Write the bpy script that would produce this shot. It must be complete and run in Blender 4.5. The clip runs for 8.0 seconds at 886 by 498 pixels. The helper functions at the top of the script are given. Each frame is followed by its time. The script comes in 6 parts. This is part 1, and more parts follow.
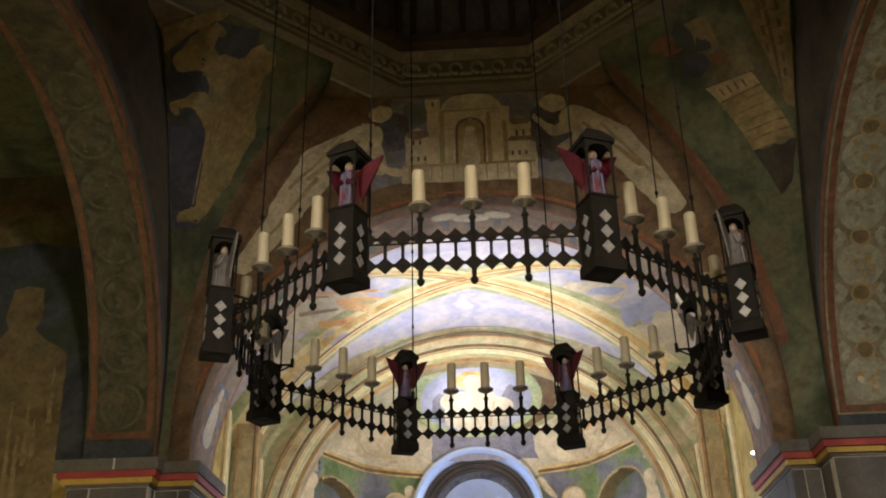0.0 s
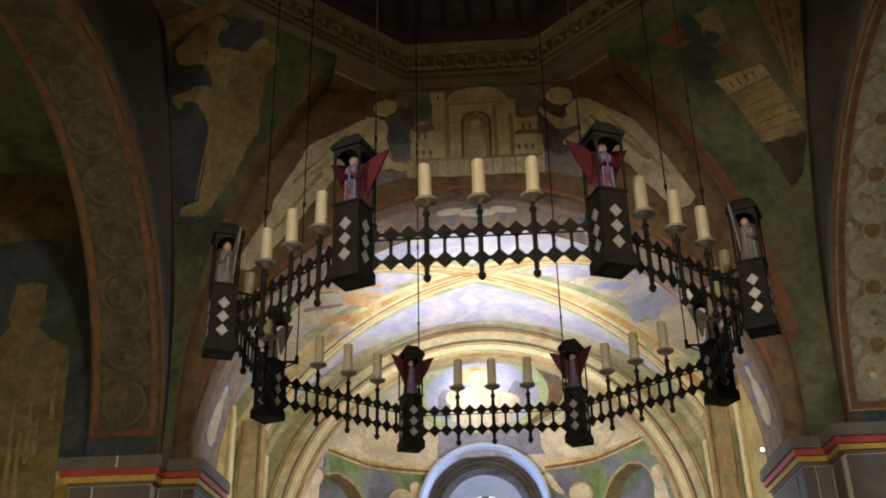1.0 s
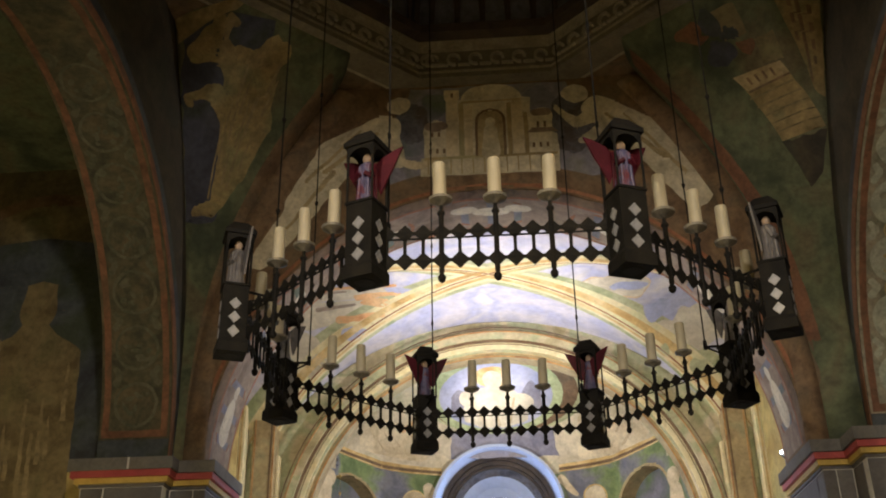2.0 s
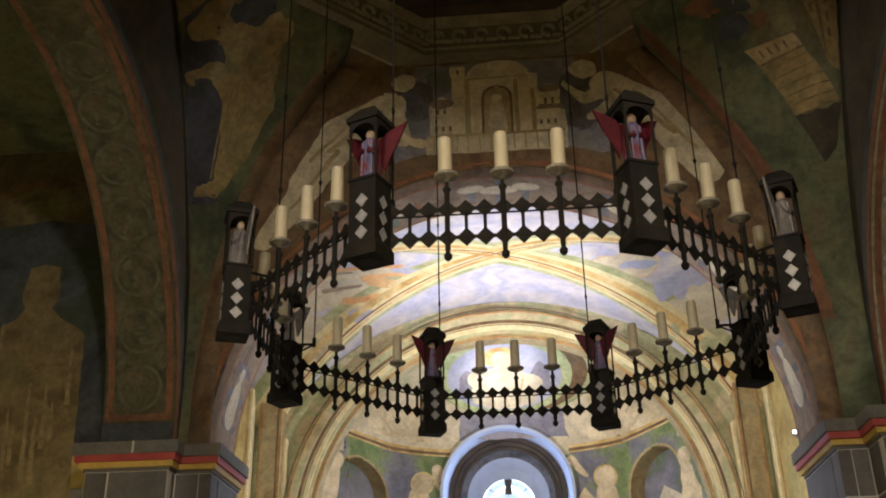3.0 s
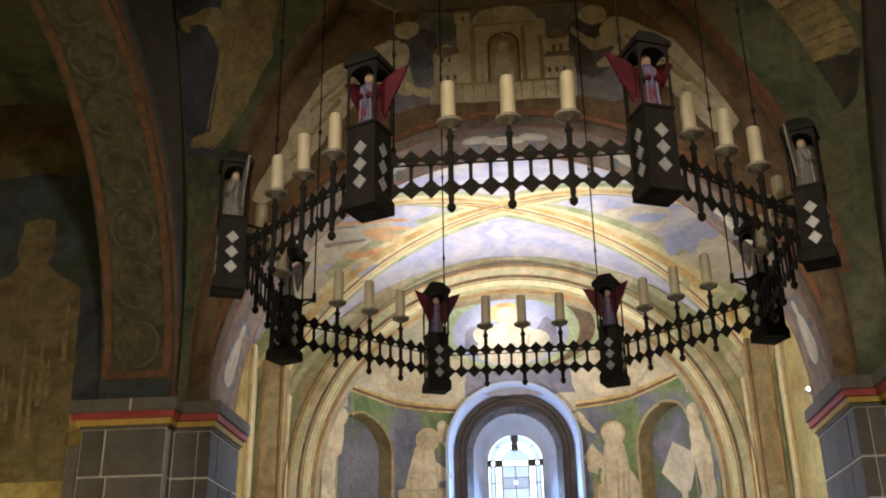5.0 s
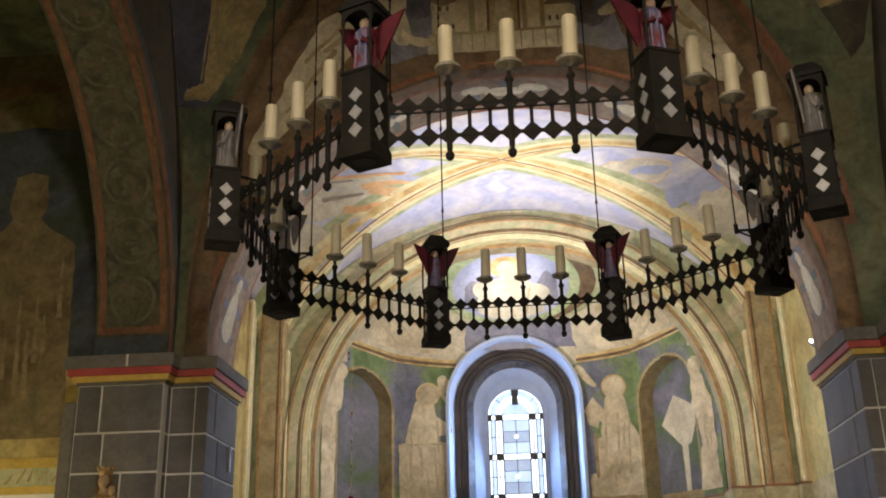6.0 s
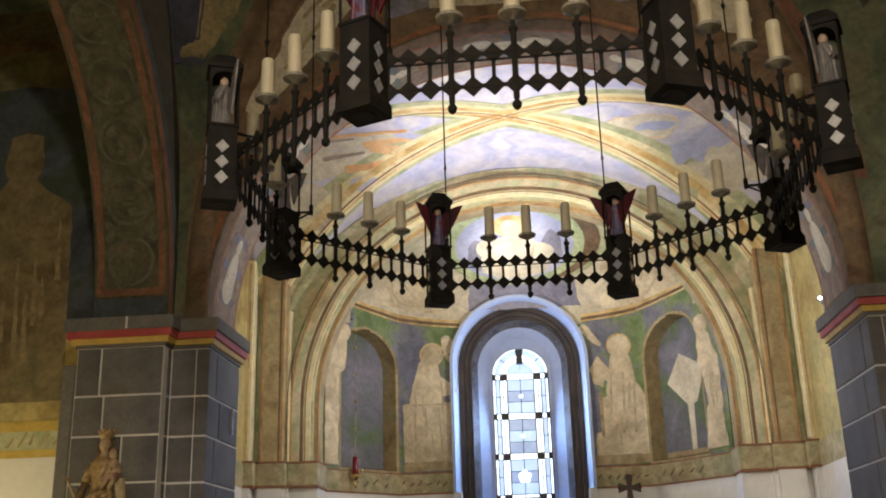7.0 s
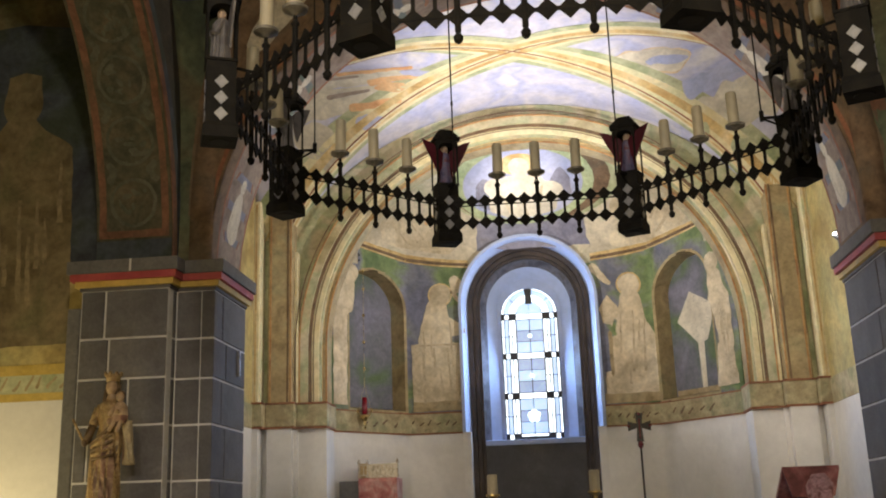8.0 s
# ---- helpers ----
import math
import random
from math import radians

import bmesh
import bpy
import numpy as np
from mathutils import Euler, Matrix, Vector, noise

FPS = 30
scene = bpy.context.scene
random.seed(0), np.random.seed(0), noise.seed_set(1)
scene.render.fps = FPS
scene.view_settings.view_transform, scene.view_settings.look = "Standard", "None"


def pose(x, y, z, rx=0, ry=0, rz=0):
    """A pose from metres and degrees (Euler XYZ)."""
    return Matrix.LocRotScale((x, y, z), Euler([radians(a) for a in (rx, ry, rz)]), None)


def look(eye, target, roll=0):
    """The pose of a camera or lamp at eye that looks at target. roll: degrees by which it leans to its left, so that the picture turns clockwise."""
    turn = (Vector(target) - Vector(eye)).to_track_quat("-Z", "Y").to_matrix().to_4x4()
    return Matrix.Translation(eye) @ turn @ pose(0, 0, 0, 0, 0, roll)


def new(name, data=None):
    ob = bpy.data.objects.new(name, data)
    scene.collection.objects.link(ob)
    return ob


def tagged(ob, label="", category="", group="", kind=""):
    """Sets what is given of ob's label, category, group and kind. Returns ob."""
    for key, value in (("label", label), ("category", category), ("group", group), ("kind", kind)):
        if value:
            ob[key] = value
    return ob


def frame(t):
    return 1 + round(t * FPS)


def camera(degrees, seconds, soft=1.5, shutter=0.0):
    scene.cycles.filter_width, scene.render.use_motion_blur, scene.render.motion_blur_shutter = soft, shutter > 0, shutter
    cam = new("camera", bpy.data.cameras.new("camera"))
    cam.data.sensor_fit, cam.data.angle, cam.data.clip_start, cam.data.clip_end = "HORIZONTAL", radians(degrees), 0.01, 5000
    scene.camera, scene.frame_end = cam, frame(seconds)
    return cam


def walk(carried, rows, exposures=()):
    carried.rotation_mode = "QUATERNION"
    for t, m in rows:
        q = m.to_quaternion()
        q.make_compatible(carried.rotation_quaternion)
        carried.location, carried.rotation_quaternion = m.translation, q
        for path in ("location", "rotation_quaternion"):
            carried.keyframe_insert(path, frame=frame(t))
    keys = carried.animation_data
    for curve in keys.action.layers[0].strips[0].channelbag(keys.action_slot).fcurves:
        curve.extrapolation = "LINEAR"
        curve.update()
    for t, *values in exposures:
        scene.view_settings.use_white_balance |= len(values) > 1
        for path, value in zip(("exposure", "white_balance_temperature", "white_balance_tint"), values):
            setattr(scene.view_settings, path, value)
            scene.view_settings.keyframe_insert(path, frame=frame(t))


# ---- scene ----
cam = camera(47.0, 8.0, soft=2.0)
# seconds, place, yaw, pitch, roll
PATH = [
    (0.0, 0.125, -9.886, 1.318, 3.51, 26.70, 1.10),
    (0.5, 0.118, -9.814, 1.346, 3.69, 26.32, 1.09),
    (1.0, 0.105, -9.776, 1.381, 3.79, 26.39, 1.09),
    (1.5, 0.086, -9.729, 1.415, 4.08, 26.47, 0.89),
    (3.0, 0.079, -9.498, 1.495, 4.98, 25.33, 0.97),
    (3.5, 0.081, -9.415, 1.530, 5.16, 24.54, 1.15),
    (4.0, 0.076, -9.335, 1.555, 5.24, 24.25, 1.05),
    (5.5, 0.071, -9.129, 1.620, 5.33, 21.62, 0.90),
    (6.0, 0.064, -9.050, 1.628, 5.42, 20.37, 1.19),
    (6.5, 0.057, -8.968, 1.647, 5.45, 19.48, 1.45),
    (7.0, 0.049, -8.883, 1.667, 5.72, 18.16, 1.54),
    (7.5, 0.041, -8.798, 1.685, 6.11, 16.53, 1.64),
    (8.0, 0.036, -8.713, 1.694, 6.29, 14.87, 1.91),
]
walk(cam, [(t, pose(x, y, z, 90 + pitch, roll, yaw)) for t, x, y, z, yaw, pitch, roll in PATH])

# ---- light ----
scene.view_settings.exposure = 0.0
world = bpy.data.worlds.new("sky")
scene.world = world
world.use_nodes = True
wn = world.node_tree
sky = wn.nodes.new("ShaderNodeTexSky")
sky.sky_type, sky.sun_disc = "NISHITA", False
sky.sun_elevation, sky.sun_rotation = radians(35), radians(180)
wn.links.new(sky.outputs[0], wn.nodes["Background"].inputs[0])
wn.nodes["Background"].inputs[1].default_value = 0.1


def lamp(name, kind, m, energy, colour, **more):
    data = bpy.data.lights.new(name, kind)
    data.energy, data.color = energy, colour
    for key, value in more.items():
        if key == "size":
            data.size = value
        elif key == "radius":
            data.shadow_soft_size = value
        elif key == "cone":
            data.spot_size, data.spot_blend = radians(value), 0.9
    ob = new(name, data)
    ob.matrix_world = m
    return ob


WARM = (1.0, 0.88, 0.75)
SOFTW = (1.0, 0.92, 0.86)
# spotlights on the cornices of the chancel arch, aimed at the conch and the vault
lamp("apse_spot", "SPOT", look((2.62, 2.75, 4.42), (-0.24, 6.25, 6.72)), 1300, SOFTW, radius=0.04, cone=15)
lamp("apse_spot", "SPOT", look((-2.8, 2.7, 4.42), (2.0, 4.3, 6.8)), 820, SOFTW, radius=0.06, cone=104)
lamp("chancel_fill", "SPOT", look((2.62, 2.75, 4.45), (-2.3, 4.2, 6.7)), 800, SOFTW, radius=0.08, cone=104)
# unseen point lamps, added to brighten the chancel walls and dado
lamp("chancel_fill", "POINT", pose(-3.1, 3.5, 3.7), 9, SOFTW, radius=0.12)
lamp("chancel_fill", "POINT", pose(2.75, 3.4, 3.6), 9, SOFTW, radius=0.12)
# daylight that falls through the window
lamp("window_daylight", "AREA", look((-0.25, 7.3, 4.1), (-0.24, 0.0, 3.4)), 75, (0.42, 0.62, 1.0), size=0.8)
# lamp in the left transept, and unseen fill lamps added far back in the nave
lamp("transept_lamp", "POINT", pose(-5.9, -0.7, 1.3), 120, (1.0, 0.80, 0.40), radius=0.2)
lamp("nave_fill", "POINT", pose(1.5, -12.5, 6.6), 1100, WARM, radius=0.4)
lamp("nave_fill", "POINT", pose(-2.6, -12.5, 6.6), 1480, WARM, radius=0.4)

# ---- materials ----


def material(name, base, rough=0.8, metal=0.0):
    m = bpy.data.materials.new(name)
    m.use_nodes = True
    b = m.node_tree.nodes["Principled BSDF"]
    b.inputs["Base Color"].default_value = (*base, 1)
    b.inputs["Roughness"].default_value = rough
    b.inputs["Metallic"].default_value = metal
    return m


def grained(name, colours, scale=1.5, fine=25.0, rough=0.85, bump=0.15, metal=0.0, fine_mix=0.35, seed=0.0, random_piece=0.0, contrast=(0.35, 0.65)):
    """Two-scale variation: broad patches through a ramp of colours, darkened and lightened by fine grain, with bump."""
    m = material(name, colours[0], rough, metal)
    t = m.node_tree
    n, l = t.nodes, t.links
    b = n["Principled BSDF"]
    co = n.new("ShaderNodeTexCoord")
    mp = n.new("ShaderNodeMapping")
    mp.inputs["Location"].default_value = (seed * 3.1, seed * 1.7, seed * 2.3)
    l.new(co.outputs["Object"], mp.inputs["Vector"])
    big = n.new("ShaderNodeTexNoise")
    big.inputs["Scale"].default_value, big.inputs["Detail"].default_value, big.inputs["Distortion"].default_value = scale, 5.0, 0.5
    l.new(mp.outputs[0], big.inputs["Vector"])
    ramp = n.new("ShaderNodeValToRGB")
    els = ramp.color_ramp.elements
    lo, hi = contrast
    els[0].position, els[0].color = lo, (*colours[0], 1)
    els[1].position, els[1].color = hi, (*colours[-1], 1)
    for i, c in enumerate(colours[1:-1]):
        e = els.new(lo + (hi - lo) * (i + 1) / (len(colours) - 1))
        e.color = (*c, 1)
    l.new(big.outputs["Fac"], ramp.inputs[0])
    small = n.new("ShaderNodeTexNoise")
    small.inputs["Scale"].default_value, small.inputs["Detail"].default_value, small.inputs["Roughness"].default_value = fine, 6.0, 0.7
    l.new(mp.outputs[0], small.inputs["Vector"])
    mid = n.new("ShaderNodeTexNoise")
    mid.inputs["Scale"].default_value, mid.inputs["Detail"].default_value, mid.inputs["Distortion"].default_value = fine * 0.22, 6.0, 1.2
    l.new(mp.outputs[0], mid.inputs["Vector"])
    add = n.new("ShaderNodeMath")
    add.operation = "ADD"
    l.new(small.outputs["Fac"], add.inputs[0])
    l.new(mid.outputs["Fac"], add.inputs[1])
    gr = n.new("ShaderNodeMapRange")
    gr.inputs["From Min"].default_value, gr.inputs["From Max"].default_value = 0.7, 1.3
    gr.inputs["To Min"].default_value, gr.inputs["To Max"].default_value = 1 - fine_mix, 1 + fine_mix * 0.6
    l.new(add.outputs[0], gr.inputs["Value"])
    mul = n.new("ShaderNodeMix")
    mul.data_type, mul.blend_type = "RGBA", "MULTIPLY"
    mul.inputs["Factor"].default_value = 1.0
    l.new(ramp.outputs["Color"], mul.inputs[6])
    l.new(gr.outputs[0], mul.inputs[7])
    last = mul.outputs[2]
    if random_piece:
        info = n.new("ShaderNodeObjectInfo")
        rr = n.new("ShaderNodeMapRange")
        rr.inputs["To Min"].default_value, rr.inputs["To Max"].default_value = 1 - random_piece, 1 + random_piece
        l.new(info.outputs["Random"], rr.inputs["Value"])
        m2 = n.new("ShaderNodeMix")
        m2.data_type, m2.blend_type = "RGBA", "MULTIPLY"
        m2.inputs["Factor"].default_value = 1.0
        l.new(last, m2.inputs[6])
        l.new(rr.outputs[0], m2.inputs[7])
        last = m2.outputs[2]
    l.new(last, b.inputs["Base Color"])
    rg = n.new("ShaderNodeMapRange")
    rg.inputs["To Min"].default_value, rg.inputs["To Max"].default_value = max(rough - 0.12, 0.05), min(rough + 0.1, 1)
    l.new(mid.outputs["Fac"], rg.inputs["Value"])
    l.new(rg.outputs[0], b.inputs["Roughness"])
    if bump:
        bp = n.new("ShaderNodeBump")
        bp.inputs["Strength"].default_value, bp.inputs["Distance"].default_value = bump, 0.01
        l.new(add.outputs[0], bp.inputs["Height"])
        l.new(bp.outputs[0], b.inputs["Normal"])
    return m


CREAM = grained("cream_fresco", [(0.46, 0.38, 0.25), (0.62, 0.53, 0.37), (0.70, 0.62, 0.46)], 2.2, 22, fine_mix=0.3)
PALE = grained("pale_fresco", [(0.55, 0.50, 0.40), (0.70, 0.65, 0.53)], 2.0, 20, fine_mix=0.25, seed=2)
DIMFIG = grained("umber_fresco", [(0.30, 0.23, 0.12), (0.42, 0.33, 0.19), (0.36, 0.30, 0.18)], 2.2, 18, fine_mix=0.4, seed=3)
APSE = grained("apse_fresco", [(0.10, 0.16, 0.07), (0.20, 0.27, 0.12), (0.20, 0.21, 0.24), (0.16, 0.17, 0.24)], 1.1, 18, fine_mix=0.35, seed=4, contrast=(0.36, 0.62))
BLUE = grained("blue_fresco", [(0.17, 0.17, 0.24), (0.26, 0.26, 0.34), (0.30, 0.28, 0.30)], 1.8, 20, fine_mix=0.3, seed=5)
NICHEBLUE = grained("niche_fresco", [(0.12, 0.18, 0.09), (0.16, 0.17, 0.20), (0.21, 0.21, 0.27)], 1.3, 20, fine_mix=0.3, seed=15)
SKYV = grained("vault_fresco", [(0.46, 0.47, 0.62), (0.60, 0.58, 0.66), (0.42, 0.44, 0.64), (0.68, 0.65, 0.64)], 1.0, 16, fine_mix=0.18, seed=6)
CONCH = grained("conch_fresco", [(0.52, 0.46, 0.33), (0.64, 0.57, 0.44), (0.36, 0.40, 0.24)], 1.3, 18, fine_mix=0.3, seed=7, contrast=(0.4, 0.75))
GREEN = grained("green_fresco", [(0.30, 0.35, 0.19), (0.48, 0.49, 0.31), (0.40, 0.42, 0.26)], 2.5, 20, fine_mix=0.3, seed=8)
OCHRE = grained("ochre_fresco", [(0.48, 0.31, 0.12), (0.62, 0.45, 0.20), (0.70, 0.56, 0.32)], 3.0, 22, fine_mix=0.3, seed=9)
YELLOW = grained("straw_fresco", [(0.66, 0.57, 0.32), (0.74, 0.66, 0.42), (0.60, 0.60, 0.36)], 2.5, 22, fine_mix=0.2, seed=10)
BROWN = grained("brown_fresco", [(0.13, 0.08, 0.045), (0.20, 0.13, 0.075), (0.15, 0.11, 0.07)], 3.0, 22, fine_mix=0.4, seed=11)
RUST = grained("rust_fresco", [(0.22, 0.085, 0.045), (0.32, 0.14, 0.075), (0.24, 0.12, 0.07)], 3.0, 25, fine_mix=0.35, seed=12)
ORANGE = grained("orange_fresco", [(0.66, 0.34, 0.16), (0.72, 0.48, 0.26)], 3.0, 22, fine_mix=0.25, seed=13)
KING = grained("umber_figure_fresco", [(0.12, 0.092, 0.045), (0.21, 0.165, 0.088), (0.16, 0.14, 0.07)], 2.2, 18, fine_mix=0.4, seed=53)
PALEBLUE = grained("pale_sky_fresco", [(0.36, 0.40, 0.60), (0.46, 0.48, 0.64)], 2.0, 18, fine_mix=0.2, seed=54)
DULLR = grained("dull_rust_fresco", [(0.13, 0.06, 0.036), (0.20, 0.095, 0.055), (0.15, 0.085, 0.05)], 3.0, 25, fine_mix=0.4, seed=55)
ROSE = grained("rose_fresco", [(0.20, 0.145, 0.11), (0.30, 0.24, 0.19), (0.23, 0.17, 0.135)], 2.0, 20, fine_mix=0.35, seed=47)
ARCHO = grained("arch_fresco", [(0.40, 0.35, 0.19), (0.54, 0.47, 0.30), (0.40, 0.43, 0.26), (0.60, 0.54, 0.38)], 1.6, 18, fine_mix=0.3, seed=48)
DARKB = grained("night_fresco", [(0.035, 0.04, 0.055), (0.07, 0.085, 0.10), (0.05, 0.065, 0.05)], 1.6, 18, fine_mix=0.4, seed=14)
# near-black umber: deep shade beside the crossing arches, put into the colour
UMBER = grained("umber_shade_coat", [(0.028, 0.024, 0.018), (0.055, 0.045, 0.03), (0.04, 0.04, 0.028)], 1.6, 18, fine_mix=0.45, seed=75)
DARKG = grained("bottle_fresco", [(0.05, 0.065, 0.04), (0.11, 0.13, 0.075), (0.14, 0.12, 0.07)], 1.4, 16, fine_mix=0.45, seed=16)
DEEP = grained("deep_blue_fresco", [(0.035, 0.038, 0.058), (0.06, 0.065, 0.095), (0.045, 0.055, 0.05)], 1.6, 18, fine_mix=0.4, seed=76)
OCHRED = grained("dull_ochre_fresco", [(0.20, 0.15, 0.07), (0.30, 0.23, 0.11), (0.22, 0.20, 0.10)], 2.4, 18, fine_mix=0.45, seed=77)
# the north arch's dimness is put into VINE and LEAFG; the south has paler copies
VINE = grained("vine_dim_fresco", [(0.05, 0.05, 0.034), (0.085, 0.08, 0.05), (0.11, 0.09, 0.055)], 4.0, 22, fine_mix=0.5, seed=17)
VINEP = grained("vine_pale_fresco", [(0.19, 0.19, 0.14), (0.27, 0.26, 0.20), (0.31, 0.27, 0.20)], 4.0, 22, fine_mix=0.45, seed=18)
LEAFG = grained("scroll_dim_fresco", [(0.078, 0.088, 0.058), (0.115, 0.115, 0.08)], 6.0, 30, fine_mix=0.4, seed=19)
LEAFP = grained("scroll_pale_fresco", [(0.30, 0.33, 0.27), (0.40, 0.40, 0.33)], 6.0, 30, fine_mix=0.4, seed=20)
SCROLLY = grained("scroll_ochre_fresco", [(0.36, 0.27, 0.13), (0.44, 0.34, 0.18)], 6.0, 30, fine_mix=0.4, seed=20.5)
AISLE = grained("aisle_fresco", [(0.10, 0.085, 0.05), (0.20, 0.16, 0.08), (0.13, 0.13, 0.07)], 1.3, 16, fine_mix=0.45, seed=21)
OCHREW = grained("ochre_wash", [(0.36, 0.27, 0.10), (0.48, 0.39, 0.16), (0.40, 0.36, 0.16)], 1.4, 16, fine_mix=0.35, seed=22)
BAND = grained("band_fresco", [(0.36, 0.30, 0.17), (0.46, 0.40, 0.24), (0.30, 0.30, 0.17)], 3.5, 26, fine_mix=0.35, seed=23)
WHITE = grained("limewash", [(0.70, 0.69, 0.66), (0.80, 0.79, 0.76)], 0.8, 14, fine_mix=0.08, bump=0.06, seed=24)
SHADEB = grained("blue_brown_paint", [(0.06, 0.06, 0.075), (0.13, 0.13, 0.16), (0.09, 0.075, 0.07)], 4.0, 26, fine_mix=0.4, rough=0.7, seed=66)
OLIVE = grained("olive_fresco", [(0.30, 0.23, 0.12), (0.42, 0.33, 0.18), (0.34, 0.31, 0.18)], 2.0, 20, fine_mix=0.35, seed=67)
RUSTO = grained("burnt_orange_fresco", [(0.40, 0.20, 0.08), (0.52, 0.31, 0.13), (0.34, 0.17, 0.08)], 3.0, 22, fine_mix=0.35, seed=74)
# plaster round the window, with the blue of the daylight put into its colour
JAMBW = grained("daylight_blue_plaster", [(0.38, 0.47, 0.70), (0.46, 0.54, 0.74)], 1.0, 14, fine_mix=0.1, bump=0.05, seed=25)
STONE = grained("basalt", [(0.105, 0.102, 0.108), (0.14, 0.136, 0.142), (0.125, 0.118, 0.116)], 2.0, 45, fine_mix=0.25, bump=0.3, rough=0.75, seed=26, random_piece=0.16)
SLAB = grained("grey_slab", [(0.13, 0.128, 0.125), (0.17, 0.165, 0.16)], 2.0, 45, fine_mix=0.25, bump=0.3, seed=27)
MORTAR = grained("white_mortar", [(0.55, 0.55, 0.56), (0.66, 0.66, 0.66)], 3.0, 40, fine_mix=0.15, seed=28)
REDP = grained("red_moulding_paint", [(0.36, 0.055, 0.06), (0.44, 0.085, 0.08)], 3.0, 30, fine_mix=0.2, rough=0.65, seed=29)
YELP = grained("yellow_moulding_paint", [(0.50, 0.36, 0.08), (0.60, 0.44, 0.12)], 3.0, 30, fine_mix=0.2, rough=0.65, seed=30)
ROLL = grained("dark_roll_paint", [(0.030, 0.022, 0.020), (0.07, 0.05, 0.04)], 3.0, 30, fine_mix=0.4, rough=0.6, seed=31)
ALTARW = grained("slate", [(0.05, 0.05, 0.055), (0.08, 0.08, 0.085)], 2.0, 30, fine_mix=0.25, rough=0.6, seed=32)
FRIEZE = grained("frieze_stone", [(0.30, 0.27, 0.20), (0.40, 0.36, 0.27)], 3.0, 30, fine_mix=0.35, seed=33)
TIMBER = grained("dark_timber", [(0.05, 0.035, 0.025), (0.085, 0.06, 0.04)], 3.0, 30, fine_mix=0.3, seed=34)
FLOORM = grained("stone_floor", [(0.20, 0.18, 0.155), (0.27, 0.25, 0.21)], 1.0, 20, fine_mix=0.2, rough=0.55, seed=35)
# paler than the iron: wax and the light on the pans in one colour
PAN = grained("waxed_lit_iron", [(0.10, 0.09, 0.075), (0.26, 0.24, 0.19)], 9.0, 50, fine_mix=0.35, rough=0.6, seed=51)
IRON = grained("wrought_iron", [(0.006, 0.0055, 0.005), (0.013, 0.0115, 0.0095)], 6.0, 60, fine_mix=0.35, rough=0.8, metal=0.0, bump=0.25, seed=36)
IRON.node_tree.nodes["Principled BSDF"].inputs["Specular IOR Level"].default_value = 0.2
# near-black for the discs that imitate the darkness of a hole
HOLEBLACK = grained("hole_black", [(0.004, 0.004, 0.004), (0.008, 0.008, 0.008)], 6.0, 40, fine_mix=0.2, rough=0.9, seed=73)
WAX = grained("ivory_wax", [(0.37, 0.335, 0.235), (0.45, 0.40, 0.29)], 4.0, 30, fine_mix=0.08, rough=0.55, bump=0.05, seed=37)
MILK = grained("milk_glass", [(0.20, 0.205, 0.23), (0.28, 0.285, 0.31)], 4.0, 30, fine_mix=0.1, rough=0.3, bump=0.0, seed=38)
GILT = grained("gilded_wood", [(0.28, 0.19, 0.08), (0.46, 0.34, 0.16), (0.32, 0.20, 0.09), (0.50, 0.38, 0.20)], 14.0, 50, fine_mix=0.3, rough=0.5, metal=0.15, seed=39)
SGILT = grained("worn_silver_gilt", [(0.34, 0.30, 0.22), (0.55, 0.50, 0.40), (0.42, 0.36, 0.26)], 14.0, 50, fine_mix=0.3, rough=0.35, metal=0.8, seed=78)
GOLD = grained("brass", [(0.55, 0.40, 0.15), (0.66, 0.50, 0.22)], 6.0, 40, fine_mix=0.2, rough=0.3, metal=1.0, seed=40)
CRIMSON = grained("crimson_paint", [(0.045, 0.004, 0.010), (0.075, 0.008, 0.016)], 6.0, 30, fine_mix=0.3, rough=0.55, seed=41)
CRIMSON.node_tree.nodes["Principled BSDF"].inputs["Specular IOR Level"].default_value = 0.2
ROBE = grained("blue_robe_paint", [(0.045, 0.04, 0.10), (0.10, 0.09, 0.17), (0.10, 0.02, 0.035)], 9.0, 30, fine_mix=0.3, rough=0.55, seed=42)
SILVER = grained("silver_grey_paint", [(0.09, 0.085, 0.09), (0.16, 0.15, 0.15)], 9.0, 30, fine_mix=0.3, rough=0.5, seed=42.5)
SKIN = grained("flesh_paint", [(0.30, 0.22, 0.16), (0.38, 0.29, 0.22)], 6.0, 30, fine_mix=0.15, rough=0.55, seed=43)
MARBLE = grained("red_marble", [(0.30, 0.05, 0.05), (0.46, 0.16, 0.14), (0.60, 0.36, 0.32)], 5.0, 30, fine_mix=0.35, rough=0.35, bump=0.02, seed=44)
LEAD = grained("lead", [(0.03, 0.03, 0.035), (0.05, 0.05, 0.055)], 6.0, 40, fine_mix=0.2, rough=0.5, metal=0.3, seed=45)
DARKWOOD = grained("ebony_wood", [(0.02, 0.016, 0.013), (0.035, 0.028, 0.022)], 6.0, 40, fine_mix=0.3, rough=0.4, seed=46)


def lit_pane(name, colour, strength):
    """Stained glass with the daylight behind it."""
    m = grained(name, [colour, tuple(min(1, c * 1.1) for c in colour)], 5, 40, fine_mix=0.15, rough=0.25, bump=0.1)
    b = m.node_tree.nodes["Principled BSDF"]
    src = b.inputs["Base Color"].links[0].from_socket
    m.node_tree.links.new(src, b.inputs["Emission Color"])
    b.inputs["Emission Strength"].default_value = strength
    return m


